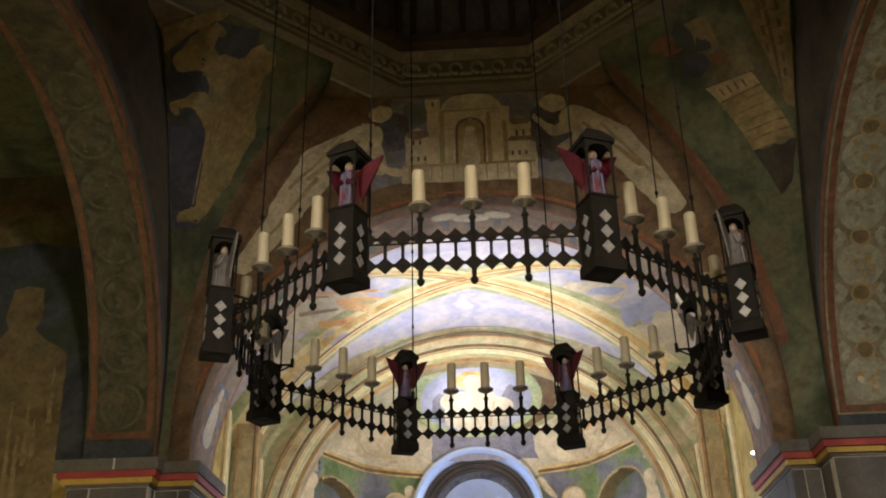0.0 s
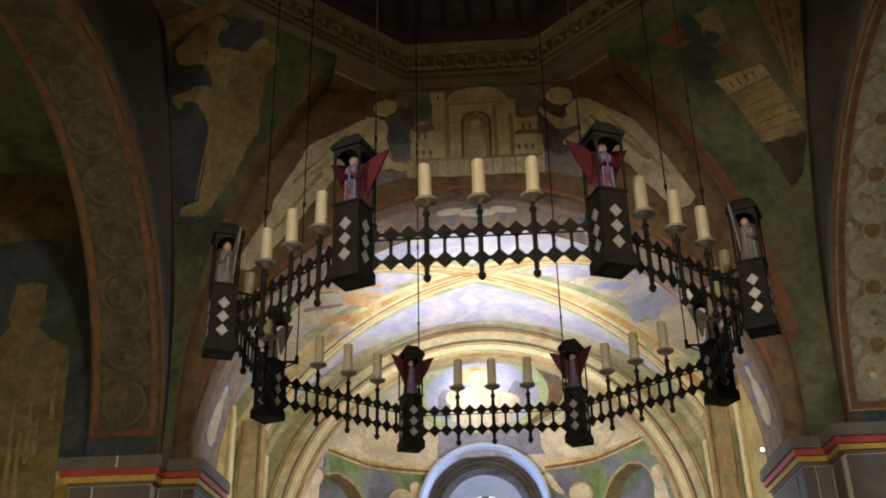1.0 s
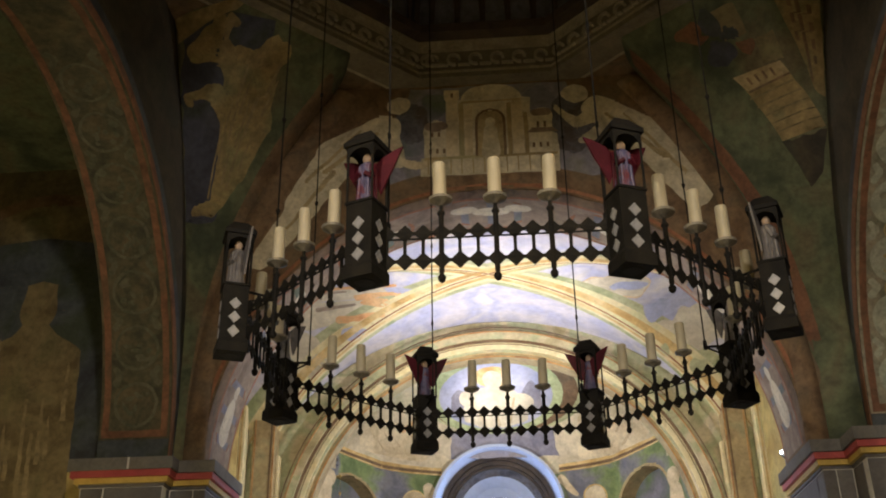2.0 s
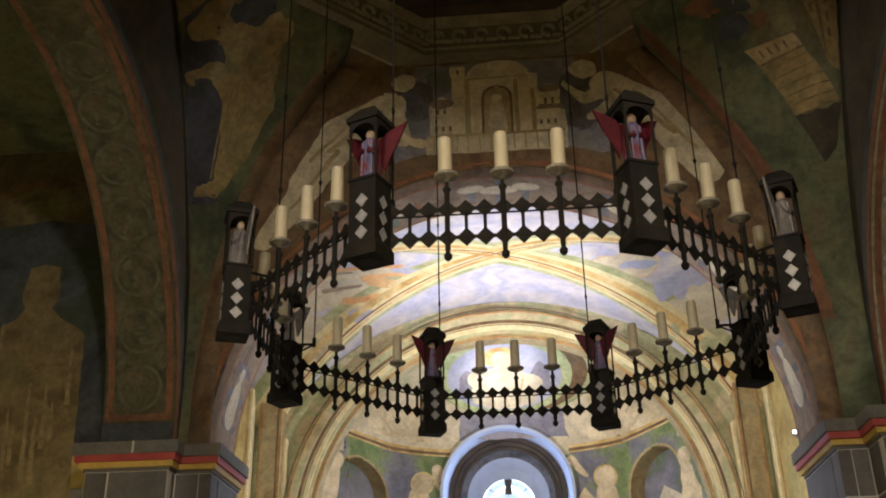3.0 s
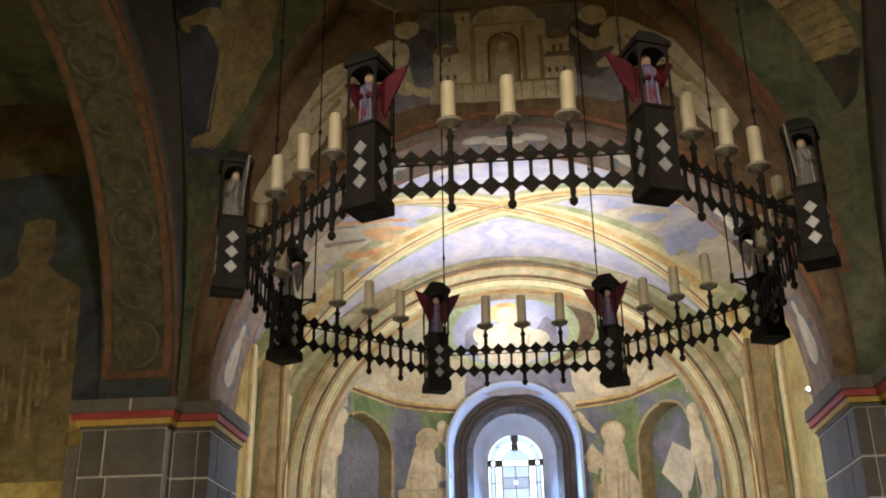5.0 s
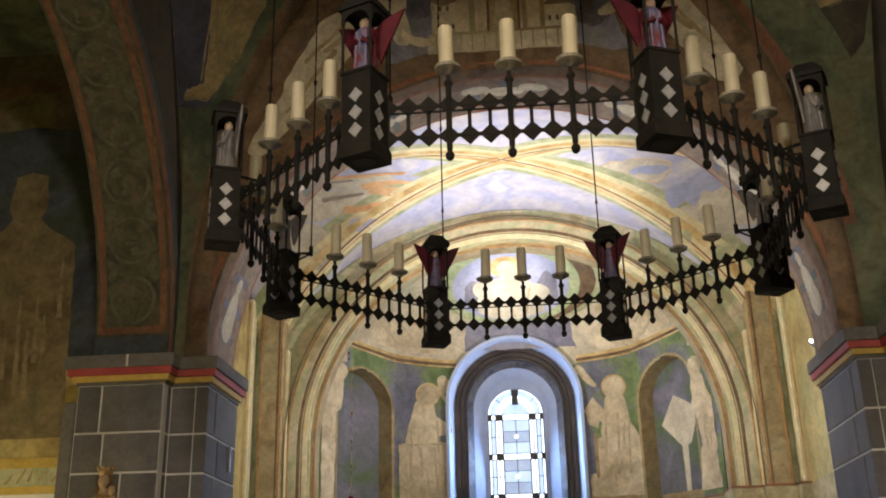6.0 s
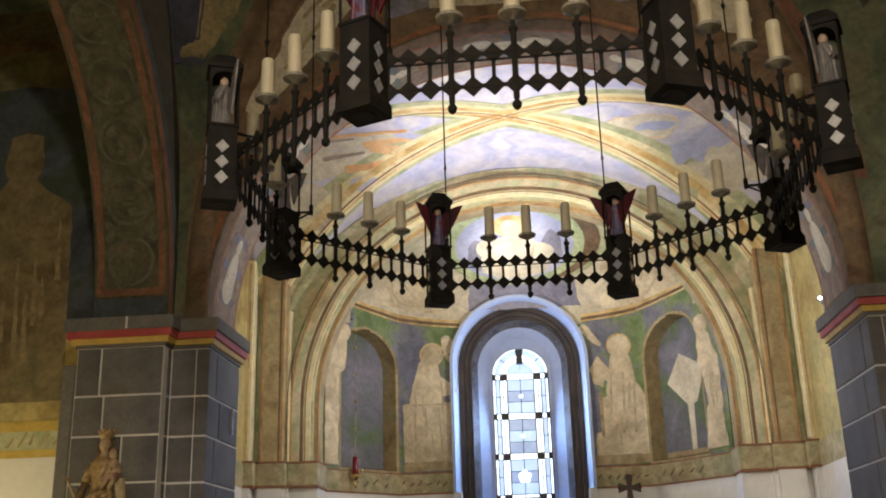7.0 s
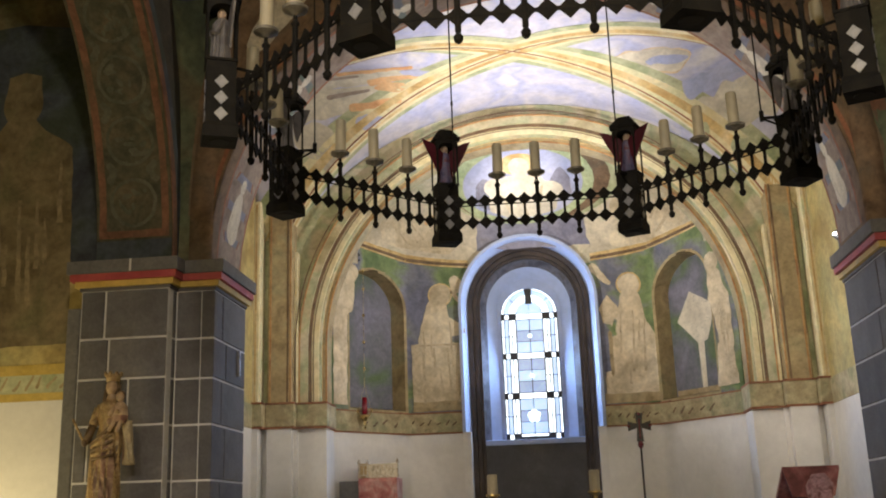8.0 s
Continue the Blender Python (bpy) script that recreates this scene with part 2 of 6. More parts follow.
CLEARP = lit_pane("white_day_pane", (0.80, 0.90, 1.0), 2.2)
BLUEP = lit_pane("pale_blue_day_pane", (0.50, 0.68, 0.98), 0.8)
GREYP = lit_pane("grey_day_pane", (0.36, 0.48, 0.72), 0.6)
GLOW = lit_pane("lamp_glass", (1.0, 0.95, 0.85), 30.0)
REDGLASS = material("ruby_glass", (0.16, 0.003, 0.012), 0.12)

# ---- mesh helpers ----


def link(name, bm, mat, parent=None, label="", smooth=False):
    me = bpy.data.meshes.new(name)
    bmesh.ops.recalc_face_normals(bm, faces=bm.faces[:])
    bm.to_mesh(me)
    bm.free()
    for one in (mat if isinstance(mat, (list, tuple)) else [mat]):
        me.materials.append(one)
    if smooth:
        for poly in me.polygons:
            poly.use_smooth = True
    ob = new(name, me)
    if parent:
        ob.parent = parent
    if label:
        ob["label"] = label
    return ob


def part(name, bm, mat, parent, label="", smooth=False):
    return link(name, bm, mat, parent, label, smooth)


def share(name, me, parent, m, label=""):
    """A further piece on a mesh that is there already."""
    ob = new(name, me)
    ob.parent = parent
    ob.matrix_basis = m
    if label:
        ob["label"] = label
    return ob


def structure(ob, label, category):
    return tagged(ob, label, category, kind="structure")


def empty(name, m=Matrix(), label="", category="", group="", kind=""):
    ob = new(name)
    ob.empty_display_size = 0.1
    ob.matrix_basis = m
    return tagged(ob, label, category, group, kind)


def box(bm, x0, x1, y0, y1, z0, z1, bevel=0.0, mi=0):
    vs = [bm.verts.new((x, y, z)) for x in (x0, x1) for y in (y0, y1) for z in (z0, z1)]
    fs = [bm.faces.new([vs[i] for i in q]) for q in ((0, 1, 3, 2), (4, 6, 7, 5), (0, 4, 5, 1), (2, 3, 7, 6), (0, 2, 6, 4), (1, 5, 7, 3))]
    for f in fs:
        f.material_index = mi
    if bevel:
        es = {e for f in fs for e in f.edges}
        bmesh.ops.bevel(bm, geom=list(es), offset=bevel, segments=1, affect="EDGES")
    return bm


def prism(bm, outline, to3, a, b):
    """An outline in two coordinates, drawn out from a to b along the third; to3(u, v, w) places it."""
    lo = [bm.verts.new(to3(u, v, a)) for u, v in outline]
    hi = [bm.verts.new(to3(u, v, b)) for u, v in outline]
    n = len(outline)
    caps = [bm.faces.new(lo), bm.faces.new(hi[::-1])]
    for i in range(n):
        bm.faces.new((lo[i], lo[(i + 1) % n], hi[(i + 1) % n], hi[i]))
    bm.normal_update()
    bmesh.ops.triangulate(bm, faces=caps, quad_method="BEAUTY", ngon_method="EAR_CLIP")
    return bm


def lathe(bm, profile, n=16, centre=(0, 0, 0), mi=0):
    """Profile of (radius, height) turned round the vertical through centre."""
    cx, cy, cz = centre
    rings = []
    for r, z in profile:
        rings.append([bm.verts.new((cx + r * math.cos(2 * math.pi * i / n), cy + r * math.sin(2 * math.pi * i / n), cz + z)) for i in range(n)])
    for a, b in zip(rings, rings[1:]):
        for i in range(n):
            f = bm.faces.new((a[i], a[(i + 1) % n], b[(i + 1) % n], b[i]))
            f.material_index = mi
    for ring, flip in ((rings[0], True), (rings[-1], False)):
        f = bm.faces.new(ring[::-1] if flip else ring)
        f.material_index = mi
    return bm


def rod(bm, p, q, r, n=8, mi=0):
    p, q = Vector(p), Vector(q)
    turn = (q - p).to_track_quat("Z", "Y").to_matrix()
    a, b = [], []
    for i in range(n):
        d = turn @ Vector((r * math.cos(2 * math.pi * i / n), r * math.sin(2 * math.pi * i / n), 0))
        a.append(bm.verts.new(p + d))
        b.append(bm.verts.new(q + d))
    fs = [bm.faces.new((a[i], a[(i + 1) % n], b[(i + 1) % n], b[i])) for i in range(n)] + [bm.faces.new(a[::-1]), bm.faces.new(b)]
    for f in fs:
        f.material_index = mi
    return bm


def blob(bm, m, mi=0, seg=12):
    before = set(bm.faces)
    bmesh.ops.create_uvsphere(bm, u_segments=seg, v_segments=max(6, seg // 2 + 2), radius=1, matrix=m)
    for f in set(bm.faces) - before:
        f.material_index = mi
    return bm


def shell(fn, u0, u1, v0, v1, nu, nv, thick, bm=None, keep=None):
    """A curved sheet with thickness: fn(u, v) gives place and the normal that faces the room."""
    bm = bm or bmesh.new()
    grid = []
    for i in range(nu + 1):
        col = []
        for j in range(nv + 1):
            p, n = fn(u0 + (u1 - u0) * i / nu, v0 + (v1 - v0) * j / nv)
            col.append((bm.verts.new(p), bm.verts.new(Vector(p) - Vector(n) * thick)))
        grid.append(col)

    def quad(a, b, c, d):
        try:
            bm.faces.new((a, b, c, d))
        except ValueError:
            pass
    used = lambda i, j: 0 <= i < nu and 0 <= j < nv and (keep is None or keep(u0 + (u1 - u0) * (i + 0.5) / nu, v0 + (v1 - v0) * (j + 0.5) / nv))
    for i in range(nu):
        for j in range(nv):
            if not used(i, j):
                continue
            c = [grid[i][j], grid[i + 1][j], grid[i + 1][j + 1], grid[i][j + 1]]
            quad(*[v[0] for v in c])
            quad(*[v[1] for v in c[::-1]])
            for (a, b), (di, dj) in zip(((0, 1), (1, 2), (2, 3), (3, 0)), ((0, -1), (1, 0), (0, 1), (-1, 0))):
                if not used(i + di, j + dj):
                    quad(c[b][0], c[a][0], c[a][1], c[b][1])
    loose = [v for v in bm.verts if not v.link_faces]
    bmesh.ops.delete(bm, geom=loose, context="VERTS")
    bmesh.ops.remove_doubles(bm, verts=bm.verts[:], dist=1e-5)
    return bm


def ellipse(cu, cv, ru, rv, n=28, turn=0.0):
    a = radians(turn)
    return [(cu + ru * math.cos(t) * math.cos(a) - rv * math.sin(t) * math.sin(a), cv + ru * math.cos(t) * math.sin(a) + rv * math.sin(t) * math.cos(a))
            for t in (2 * math.pi * i / n for i in range(n))]


def painted(name, fn, shapes, mat, parent, lift=0.004, rows=40, holes=(), label="", wobble=0.0):
    """Painted areas on a curved wall: the outlines, merged, laid on fn(u, v) as a thin coat of plaster and paint."""
    allv = [v for s in shapes for _, v in s]
    v0, v1 = min(allv), max(allv)

    def cross(shape, v):
        xs = []
        for (ua, va), (ub, vb) in zip(shape, shape[1:] + shape[:1]):
            if (va <= v) != (vb <= v):
                xs.append(ua + (v - va) / (vb - va) * (ub - ua))
        xs.sort()
        return list(zip(xs[::2], xs[1::2]))

    def spans(v):
        out = []
        for a, b in sorted(s for shape in shapes for s in cross(shape, v)):
            if out and a <= out[-1][1]:
                out[-1] = (out[-1][0], max(b, out[-1][1]))
            else:
                out.append((a, b))
        for hole in holes:
            for a, b in cross(hole, v):
                cut = []
                for s, e in out:
                    if b <= s or a >= e:
                        cut.append((s, e))
                    else:
                        if a > s:
                            cut.append((s, a))
                        if b < e:
                            cut.append((b, e))
                out = cut
        return out
    bm = bmesh.new()
    eps = (v1 - v0) * 1e-4
    width = max(u for s in shapes for u, _ in s) - min(u for s in shapes for u, _ in s)

    def place(u, v):
        if wobble:
            k = noise.noise(Vector((u * 7, v * 7, 0.3))) * wobble
            u, v = u + k, v + noise.noise(Vector((u * 7, v * 7, 5.3))) * wobble
        p, n = fn(u, v)
        return Vector(p) + Vector(n) * lift
    for i in range(rows):
        va, vb = v0 + (v1 - v0) * i / rows, v0 + (v1 - v0) * (i + 1) / rows
        sa, sb = spans(va + eps), spans(vb - eps)
        if len(sa) != len(sb):
            sa = sb = spans((va + vb) / 2)
        for (a0, a1), (b0, b1) in zip(sa, sb):
            k = max(1, min(40, round(max(a1 - a0, b1 - b0) / max(width / 30, 1e-6))))
            lo = [bm.verts.new(place(a0 + (a1 - a0) * j / k, va)) for j in range(k + 1)]
            hi = [bm.verts.new(place(b0 + (b1 - b0) * j / k, vb)) for j in range(k + 1)]
            for j in range(k):
                bm.faces.new((lo[j], lo[j + 1], hi[j + 1], hi[j]))
    bmesh.ops.remove_doubles(bm, verts=bm.verts[:], dist=1e-4)
    return part(name, bm, mat, parent, label, smooth=True)


def capsule(u0, v0, u1, v1, r0, r1, n=8):
    """A limb-like outline from one end to the other."""
    a = math.atan2(v1 - v0, u1 - u0)
    pts = [(u0 + r0 * math.cos(a + math.pi / 2 + math.pi * i / n), v0 + r0 * math.sin(a + math.pi / 2 + math.pi * i / n)) for i in range(n + 1)]
    pts += [(u1 + r1 * math.cos(a - math.pi / 2 + math.pi * i / n), v1 + r1 * math.sin(a - math.pi / 2 + math.pi * i / n)) for i in range(n + 1)]
    return pts


def arc(r, a0, a1, n, cu=0.0, cv=0.0):
    return [(cu + r * math.cos(a), cv + r * math.sin(a)) for a in (a0 + (a1 - a0) * i / n for i in range(n + 1))]


def ring_band(bm, r0, r1, a0, a1, n, cu, cv, w0, w1, to3):
    """A curved bar: part of a ring between two radii, from w0 to w1 in depth."""
    outline = arc(r1, a0, a1, n, cu, cv) + arc(r0, a1, a0, n, cu, cv)
    m = n + 1
    lo = [bm.verts.new(to3(u, v, w0)) for u, v in outline]
    hi = [bm.verts.new(to3(u, v, w1)) for u, v in outline]
    for i in range(n):
        j = 2 * m - 1 - i
        bm.faces.new((lo[i], lo[i + 1], lo[j - 1], lo[j]))
        bm.faces.new((hi[i], hi[j], hi[j - 1], hi[i + 1]))
        bm.faces.new((lo[i], hi[i], hi[i + 1], lo[i + 1]))
        bm.faces.new((lo[j], lo[j - 1], hi[j - 1], hi[j]))
    bm.faces.new((lo[0], lo[2 * m - 1], hi[2 * m - 1], hi[0]))
    bm.faces.new((lo[n], hi[n], hi[m], lo[m]))
    return bm


XZ = lambda u, v, w: (u, w, v)
YZ = lambda u, v, w: (w, u, v)
XY = lambda u, v, w: (u, v, w)

# ---- the large structure ----
XC, CY = -0.09, -2.87       # crossing centre
XA = -0.2                   # axis of the chancel and apse
ZS = 4.14                   # springing of the arches
R_IN = 3.05                 # chancel arch
Y_WALL, Y_BACK = 0.42, 1.40
PI = math.pi

floor = structure(link("floor", box(bmesh.new(), -9.5, 9.5, -17, 8.5, -0.2, 0.0), FLOORM), "worn grey stone floor of the church", "floor")
chancel_floor = structure(link("floor_chancel", box(bmesh.new(), -3.9, 3.5, 1.5, 7.6, 0.0, 0.45), FLOORM), "raised stone floor of the chancel", "floor")

# chancel arch wall, pierced by a round arch
out = [(-4.16, ZS), (XC - R_IN, ZS)] + arc(R_IN, PI, 0, 48, XC, ZS)[1:-1] + [(XC + R_IN, ZS), (4.26, ZS), (4.26, 9.2), (-4.16, 9.2)]
wall_east = structure(link("wall_east", prism(bmesh.new(), out, XZ, Y_WALL, Y_BACK), BROWN), "frescoed wall over the round chancel arch", "wall")


def fn_front(u, v):
    return (XC + u, Y_WALL, v), (0, -1, 0)


def fn_soffit(a, w):
    """Underside of the chancel arch: angle in degrees from the left springing, depth."""
    t = PI - radians(a)
    return (XC + R_IN * math.cos(t), w, ZS + R_IN * math.sin(t)), (-math.cos(t), 0, -math.sin(t))


def rect(u0, u1, v0, v1):
    return [(u0, v0), (u1, v0), (u1, v1), (u0, v1)]


# side arches of the crossing
R_SIDE = 3.07
sides = []
# both side walls get the near-black coat in place of real shade
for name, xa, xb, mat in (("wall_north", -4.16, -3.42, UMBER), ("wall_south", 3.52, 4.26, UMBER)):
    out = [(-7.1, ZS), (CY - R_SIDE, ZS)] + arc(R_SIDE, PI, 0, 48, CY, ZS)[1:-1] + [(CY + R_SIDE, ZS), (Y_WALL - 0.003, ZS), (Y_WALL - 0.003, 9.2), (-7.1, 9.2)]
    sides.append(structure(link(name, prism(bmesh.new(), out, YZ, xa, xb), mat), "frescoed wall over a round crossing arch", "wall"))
out = [(XC - 4.9, ZS), (XC - R_IN, ZS)] + arc(R_IN, PI, 0, 32, XC, ZS)[1:-1] + [(XC + R_IN, ZS), (XC + 4.9, ZS), (XC + 4.9, 9.2), (XC - 4.9, 9.2)]
structure(link("wall_west", prism(bmesh.new(), out, XZ, -8.2, -7.11), DARKG), "plain wall over the nave arch", "wall")


# pendentives between the arches and the drum
def edge_out(z):
    """Distance from the axis at which the wall passes into the pendentive."""
    return 3.2 - 0.0715 * max(0.0, z - 4.5) ** 2.09


def pendentive_fn(sx, sy):
    """Pendentive by metres from the arch wall to the side wall, and height; it leans in to the octagon at the top."""
    def place(m, z):
        v = m / 2.5
        e, wx = edge_out(z), 3.335 if sx < 0 else 3.615
        a, b = Vector((sx * e, sy * 3.285)), Vector((sx * wx, sy * e))
        k = (z - ZS) / 4.5
        ramp = max(0.0, min(1.0, 7 * v, 7 * (1 - v))) ** 0.8
        p = a.lerp(b, v) + Vector((sx, sy)) * (0.10 * k - 0.63 * max(k, 0) ** 5) * ramp
        return Vector((XC + p.x, CY + p.y, z))

    def fn(m, z):
        n = (place(m + 0.01, z) - place(m - 0.01, z)).cross(place(m, z + 0.01) - place(m, z - 0.01)).normalized()
        if n.x * sx + n.y * sy > 0:
            n = -n
        return tuple(place(m, z)), n
    return fn


pend_nw = pendentive_fn(-1, 1)
pend_ne = pendentive_fn(1, 1)
pends = {}
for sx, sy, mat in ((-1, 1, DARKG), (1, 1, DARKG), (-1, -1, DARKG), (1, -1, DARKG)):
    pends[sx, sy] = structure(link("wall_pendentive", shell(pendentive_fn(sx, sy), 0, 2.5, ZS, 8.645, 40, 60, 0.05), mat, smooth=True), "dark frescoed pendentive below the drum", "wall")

# painted bands that frame the mural and climb to the drum
for sx in (-1, 1):
    bm = bmesh.new()
    prev = None
    for i in range(49):
        z = ZS + (8.66 - ZS) * i / 48
        e = edge_out(z)
        e2 = edge_out(z + 0.01)
        t = Vector((e2 - e, 0.01)).normalized()
        nrm = Vector((t.y, -t.x))
        width = 0.16 + 0.06 * i / 48
        row = []
        for k, (o, d) in enumerate(((-0.05, 0.0), (-0.03, 0.05), (width * 0.5, 0.075), (width, 0.05), (width + 0.02, 0.0))):
            u, zz = e - o, z + (-nrm.y) * o
            row.append(bm.verts.new((XC + sx * u, Y_WALL + 0.004 - d, zz)))
        if prev:
            for k in range(4):
                bm.faces.new((prev[k], prev[k + 1], row[k + 1], row[k]))
        prev = row
    structure(link("trim_band", bm, BROWN, smooth=True), "painted brown moulding climbing from pier to drum", "moulding")

# drum over the crossing
OCT = [(-0.80, 3.2), (0.80, 3.2), (3.2, 0.80), (3.2, -0.80), (0.80, -3.2), (-0.80, -3.2), (-3.2, -0.80), (-3.2, 0.80)]


def octagon_ring(bm, s_in, s_out, z0, z1):
    ri = [[bm.verts.new((XC + x * s, CY + y * s, z)) for x, y in OCT] for s, z in ((s_in, z0), (s_in, z1), (s_out, z1), (s_out, z0))]
    for k in range(4):
        a, b = ri[k], ri[(k + 1) % 4]
        for i in range(8):
            bm.faces.new((a[i], a[(i + 1) % 8], b[(i + 1) % 8], b[i]))
    return bm


drum = empty("wall_drum", pose(0, 0, 0), "octagonal drum with a carved frieze and a dark gallery", "drum", kind="structure")
part("frieze", octagon_ring(bmesh.new(), 0.985, 1.12, 8.64, 9.2), FRIEZE, drum, "pale carved stone frieze")
# darker frieze stone: shade behind the scrolls and under the frieze, as colour
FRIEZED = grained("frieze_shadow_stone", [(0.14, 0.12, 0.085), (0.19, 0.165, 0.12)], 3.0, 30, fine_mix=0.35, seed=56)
GALLERY = grained("blue_grey_timber", [(0.13, 0.13, 0.16), (0.20, 0.20, 0.24)], 3.0, 30, fine_mix=0.35, seed=80)
part("frieze_ground", octagon_ring(bmesh.new(), 0.982, 1.0, 8.76, 9.02), FRIEZED, drum, "frieze ground darkened as if shaded behind the scrolls")
# plate added to keep the sky from showing between pendentives and drum
part("gap_plate", octagon_ring(bmesh.new(), 0.99, 1.75, 8.65, 8.7), BROWN, drum, "brown plate closing the gap below the drum")
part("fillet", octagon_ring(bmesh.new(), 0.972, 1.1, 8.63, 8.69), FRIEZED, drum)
part("ledge", octagon_ring(bmesh.new(), 0.93, 1.14, 9.2, 9.32), TIMBER, drum, "dark timber ledge")
part("gallery_wall", octagon_ring(bmesh.new(), 1.05, 1.15, 9.32, 13.2), GALLERY, drum, "blue-grey painted timber gallery wall")
bm = bmesh.new()
lathe(bm, [(0.035, 0), (0.05, 0.05), (0.03, 0.12), (0.045, 0.5), (0.03, 0.9), (0.05, 0.97), (0.05, 1.0)], 8)
baluster = part("baluster", bm, TIMBER, drum)
baluster.matrix_basis = pose(XC + OCT[0][0], CY + OCT[0][1] * 0.97, 9.32)
bm = bmesh.new()
ring_band(bm, 0.055, 0.085, 0, 1.6 * PI, 14, 0, 0, -0.02, 0.02, XZ)
box(bm, 0.05, 0.19, -0.015, 0.015, -0.09, -0.06)
scroll = part("scroll", bm, FRIEZE, drum)
scroll.matrix_basis = pose(XC + OCT[0][0] + 0.12, CY + OCT[0][1] * 0.975 - 0.012, 8.88)
for i in (7, 0, 1, 6, 2):
    a, b = Vector(OCT[i]), Vector(OCT[(i + 1) % 8])
    ln = (b - a).length
    turn = math.degrees(math.atan2(b.y - a.y, b.x - a.x))
    for k in range(int(ln / 0.24)):
        p = a.lerp(b, (k + 0.6) / int(ln / 0.24)) * 0.974
        share("scroll", scroll.data, drum, pose(XC + p.x, CY + p.y, 8.88, 0, 0, turn))
    for k in range(int(ln / 0.3)):
        p = a.lerp(b, (k + 0.5) / int(ln / 0.3)) * 0.965
        share("baluster", baluster.data, drum, pose(XC + p.x, CY + p.y, 9.32))
part("handrail", octagon_ring(bmesh.new(), 0.95, 0.98, 10.32, 10.4), TIMBER, drum)
structure(link("ceiling_drum", box(bmesh.new(), XC - 4, XC + 4, CY - 4, CY + 4, 13.2, 13.4), TIMBER), "dark timber ceiling of the drum", "ceiling")

# nave, transepts and aisle, mostly out of view, added to close the place
structure(link("wall_nave_north", box(bmesh.new(), -5.2, -4.3, -16.5, -8.2, 0, 9.2), OCHREW), "ochre-washed nave wall", "wall")
structure(link("wall_nave_south", box(bmesh.new(), 4.1, 5.0, -16.5, -8.2, 0, 9.2), OCHREW), "ochre-washed nave wall", "wall")
structure(link("wall_nave_west", box(bmesh.new(), -5.2, 5.0, -17, -16.5, 0, 9.2), OCHREW), "ochre-washed end wall of the nave", "wall")
structure(link("ceiling_nave", box(bmesh.new(), -5.2, 5.0, -17, -8.2, 9.2, 9.4), OCHREW), "plain plastered nave ceiling", "ceiling")
structure(link("ceiling_transept_north", box(bmesh.new(), -9.5, -4.16, -8.2, 1.4, 8.0, 8.2), DARKG), "dark painted transept ceiling", "ceiling")
structure(link("ceiling_transept_south", box(bmesh.new(), 4.26, 9.5, -8.2, 1.4, 8.0, 8.2), DARKG), "dark painted transept ceiling", "ceiling")
YT = 0.85
wall_transept = structure(link("wall_transept_north_east", box(bmesh.new(), -9.5, -4.17, YT, 1.39, 0, 8.0), AISLE), "dark frescoed transept wall above a limewashed dado", "wall")
structure(link("wall_transept_south_east", box(bmesh.new(), 4.27, 9.5, YT, 1.39, 0, 8.0), AISLE), "dark frescoed transept wall", "wall")
for xa, xb in ((-9.9, -9.5), (9.5, 9.9)):
    structure(link("wall_transept_end", box(bmesh.new(), xa, xb, -8.2, 1.4, 0, 8.2), OCHREW), "ochre-washed transept end wall", "wall")
for xa, xb in ((-9.5, -5.2), (5.0, 9.5)):
    structure(link("wall_transept_west", box(bmesh.new(), xa, xb, -8.6, -8.2, 0, 8.2), OCHREW), "ochre-washed transept wall", "wall")
for xa, xb in ((-4.3, -3.14), (2.96, 4.1)):
    structure(link("wall_nave_pier", box(bmesh.new(), xa, xb, -8.2, -5.94, 0, ZS), SLAB), "grey stone pier of the nave arch", "pier")

# chancel bay
Y_APSE = 5.0
structure(link("wall_chancel_north", box(bmesh.new(), XA - 4.4, XA - 3.75, Y_BACK + 0.003, Y_APSE, 0, 8.2), OCHREW), "frescoed chancel side wall above a white dado", "wall")
structure(link("wall_chancel_south", box(bmesh.new(), XA + 3.75, XA + 4.4, Y_BACK + 0.003, Y_APSE, 0, 8.2), OCHREW), "frescoed chancel side wall above a white dado", "wall")
V_A, V_B, V_H, V_CY = 3.76, 1.83, 3.28, 3.2


def fn_vault(x, y):
    ka, kb = min(1, abs(x - XA) / V_A), min(1, abs(y - V_CY) / V_B)
    za, zb = math.sqrt(1 - ka ** 2), math.sqrt(1 - kb ** 2)
    z = ZS + V_H * max(za, zb)
    if za >= zb:
        n = Vector((-(x - XA) / V_A ** 2 * 3.3, 0, -max(za, 0.08)))
    else:
        n = Vector((0, -(y - V_CY) / V_B ** 2 * 3.3, -max(zb, 0.08)))
    return (x, y, z), n.normalized()


vault = structure(link("ceiling_vault", shell(fn_vault, XA - V_A, XA + V_A, V_CY - V_B, V_CY + V_B, 96, 64, 0.06), SKYV, smooth=True), "groin vault frescoed with pale blue sky", "vault")
R_AP, Z_AP = 2.9, 4.05
out = [(XA - 4.4, 0), (XA - R_AP, 0), (XA - R_AP, Z_AP)] + arc(R_AP, PI, 0, 48, XA, Z_AP)[1:-1] + [(XA + R_AP, Z_AP), (XA + R_AP, 0), (XA + 4.4, 0), (XA + 4.4, 8.2), (XA - 4.4, 8.2)]
wall_apse_arch = structure(link("wall_apse_arch", prism(bmesh.new(), out, XZ, Y_APSE, Y_APSE + 0.4), ARCHO), "frescoed wall round the apse arch", "wall")

# apse: an elliptical wall and its half dome
AX, AY, A_A, A_B = -0.25, 5.35, 2.88, 1.5
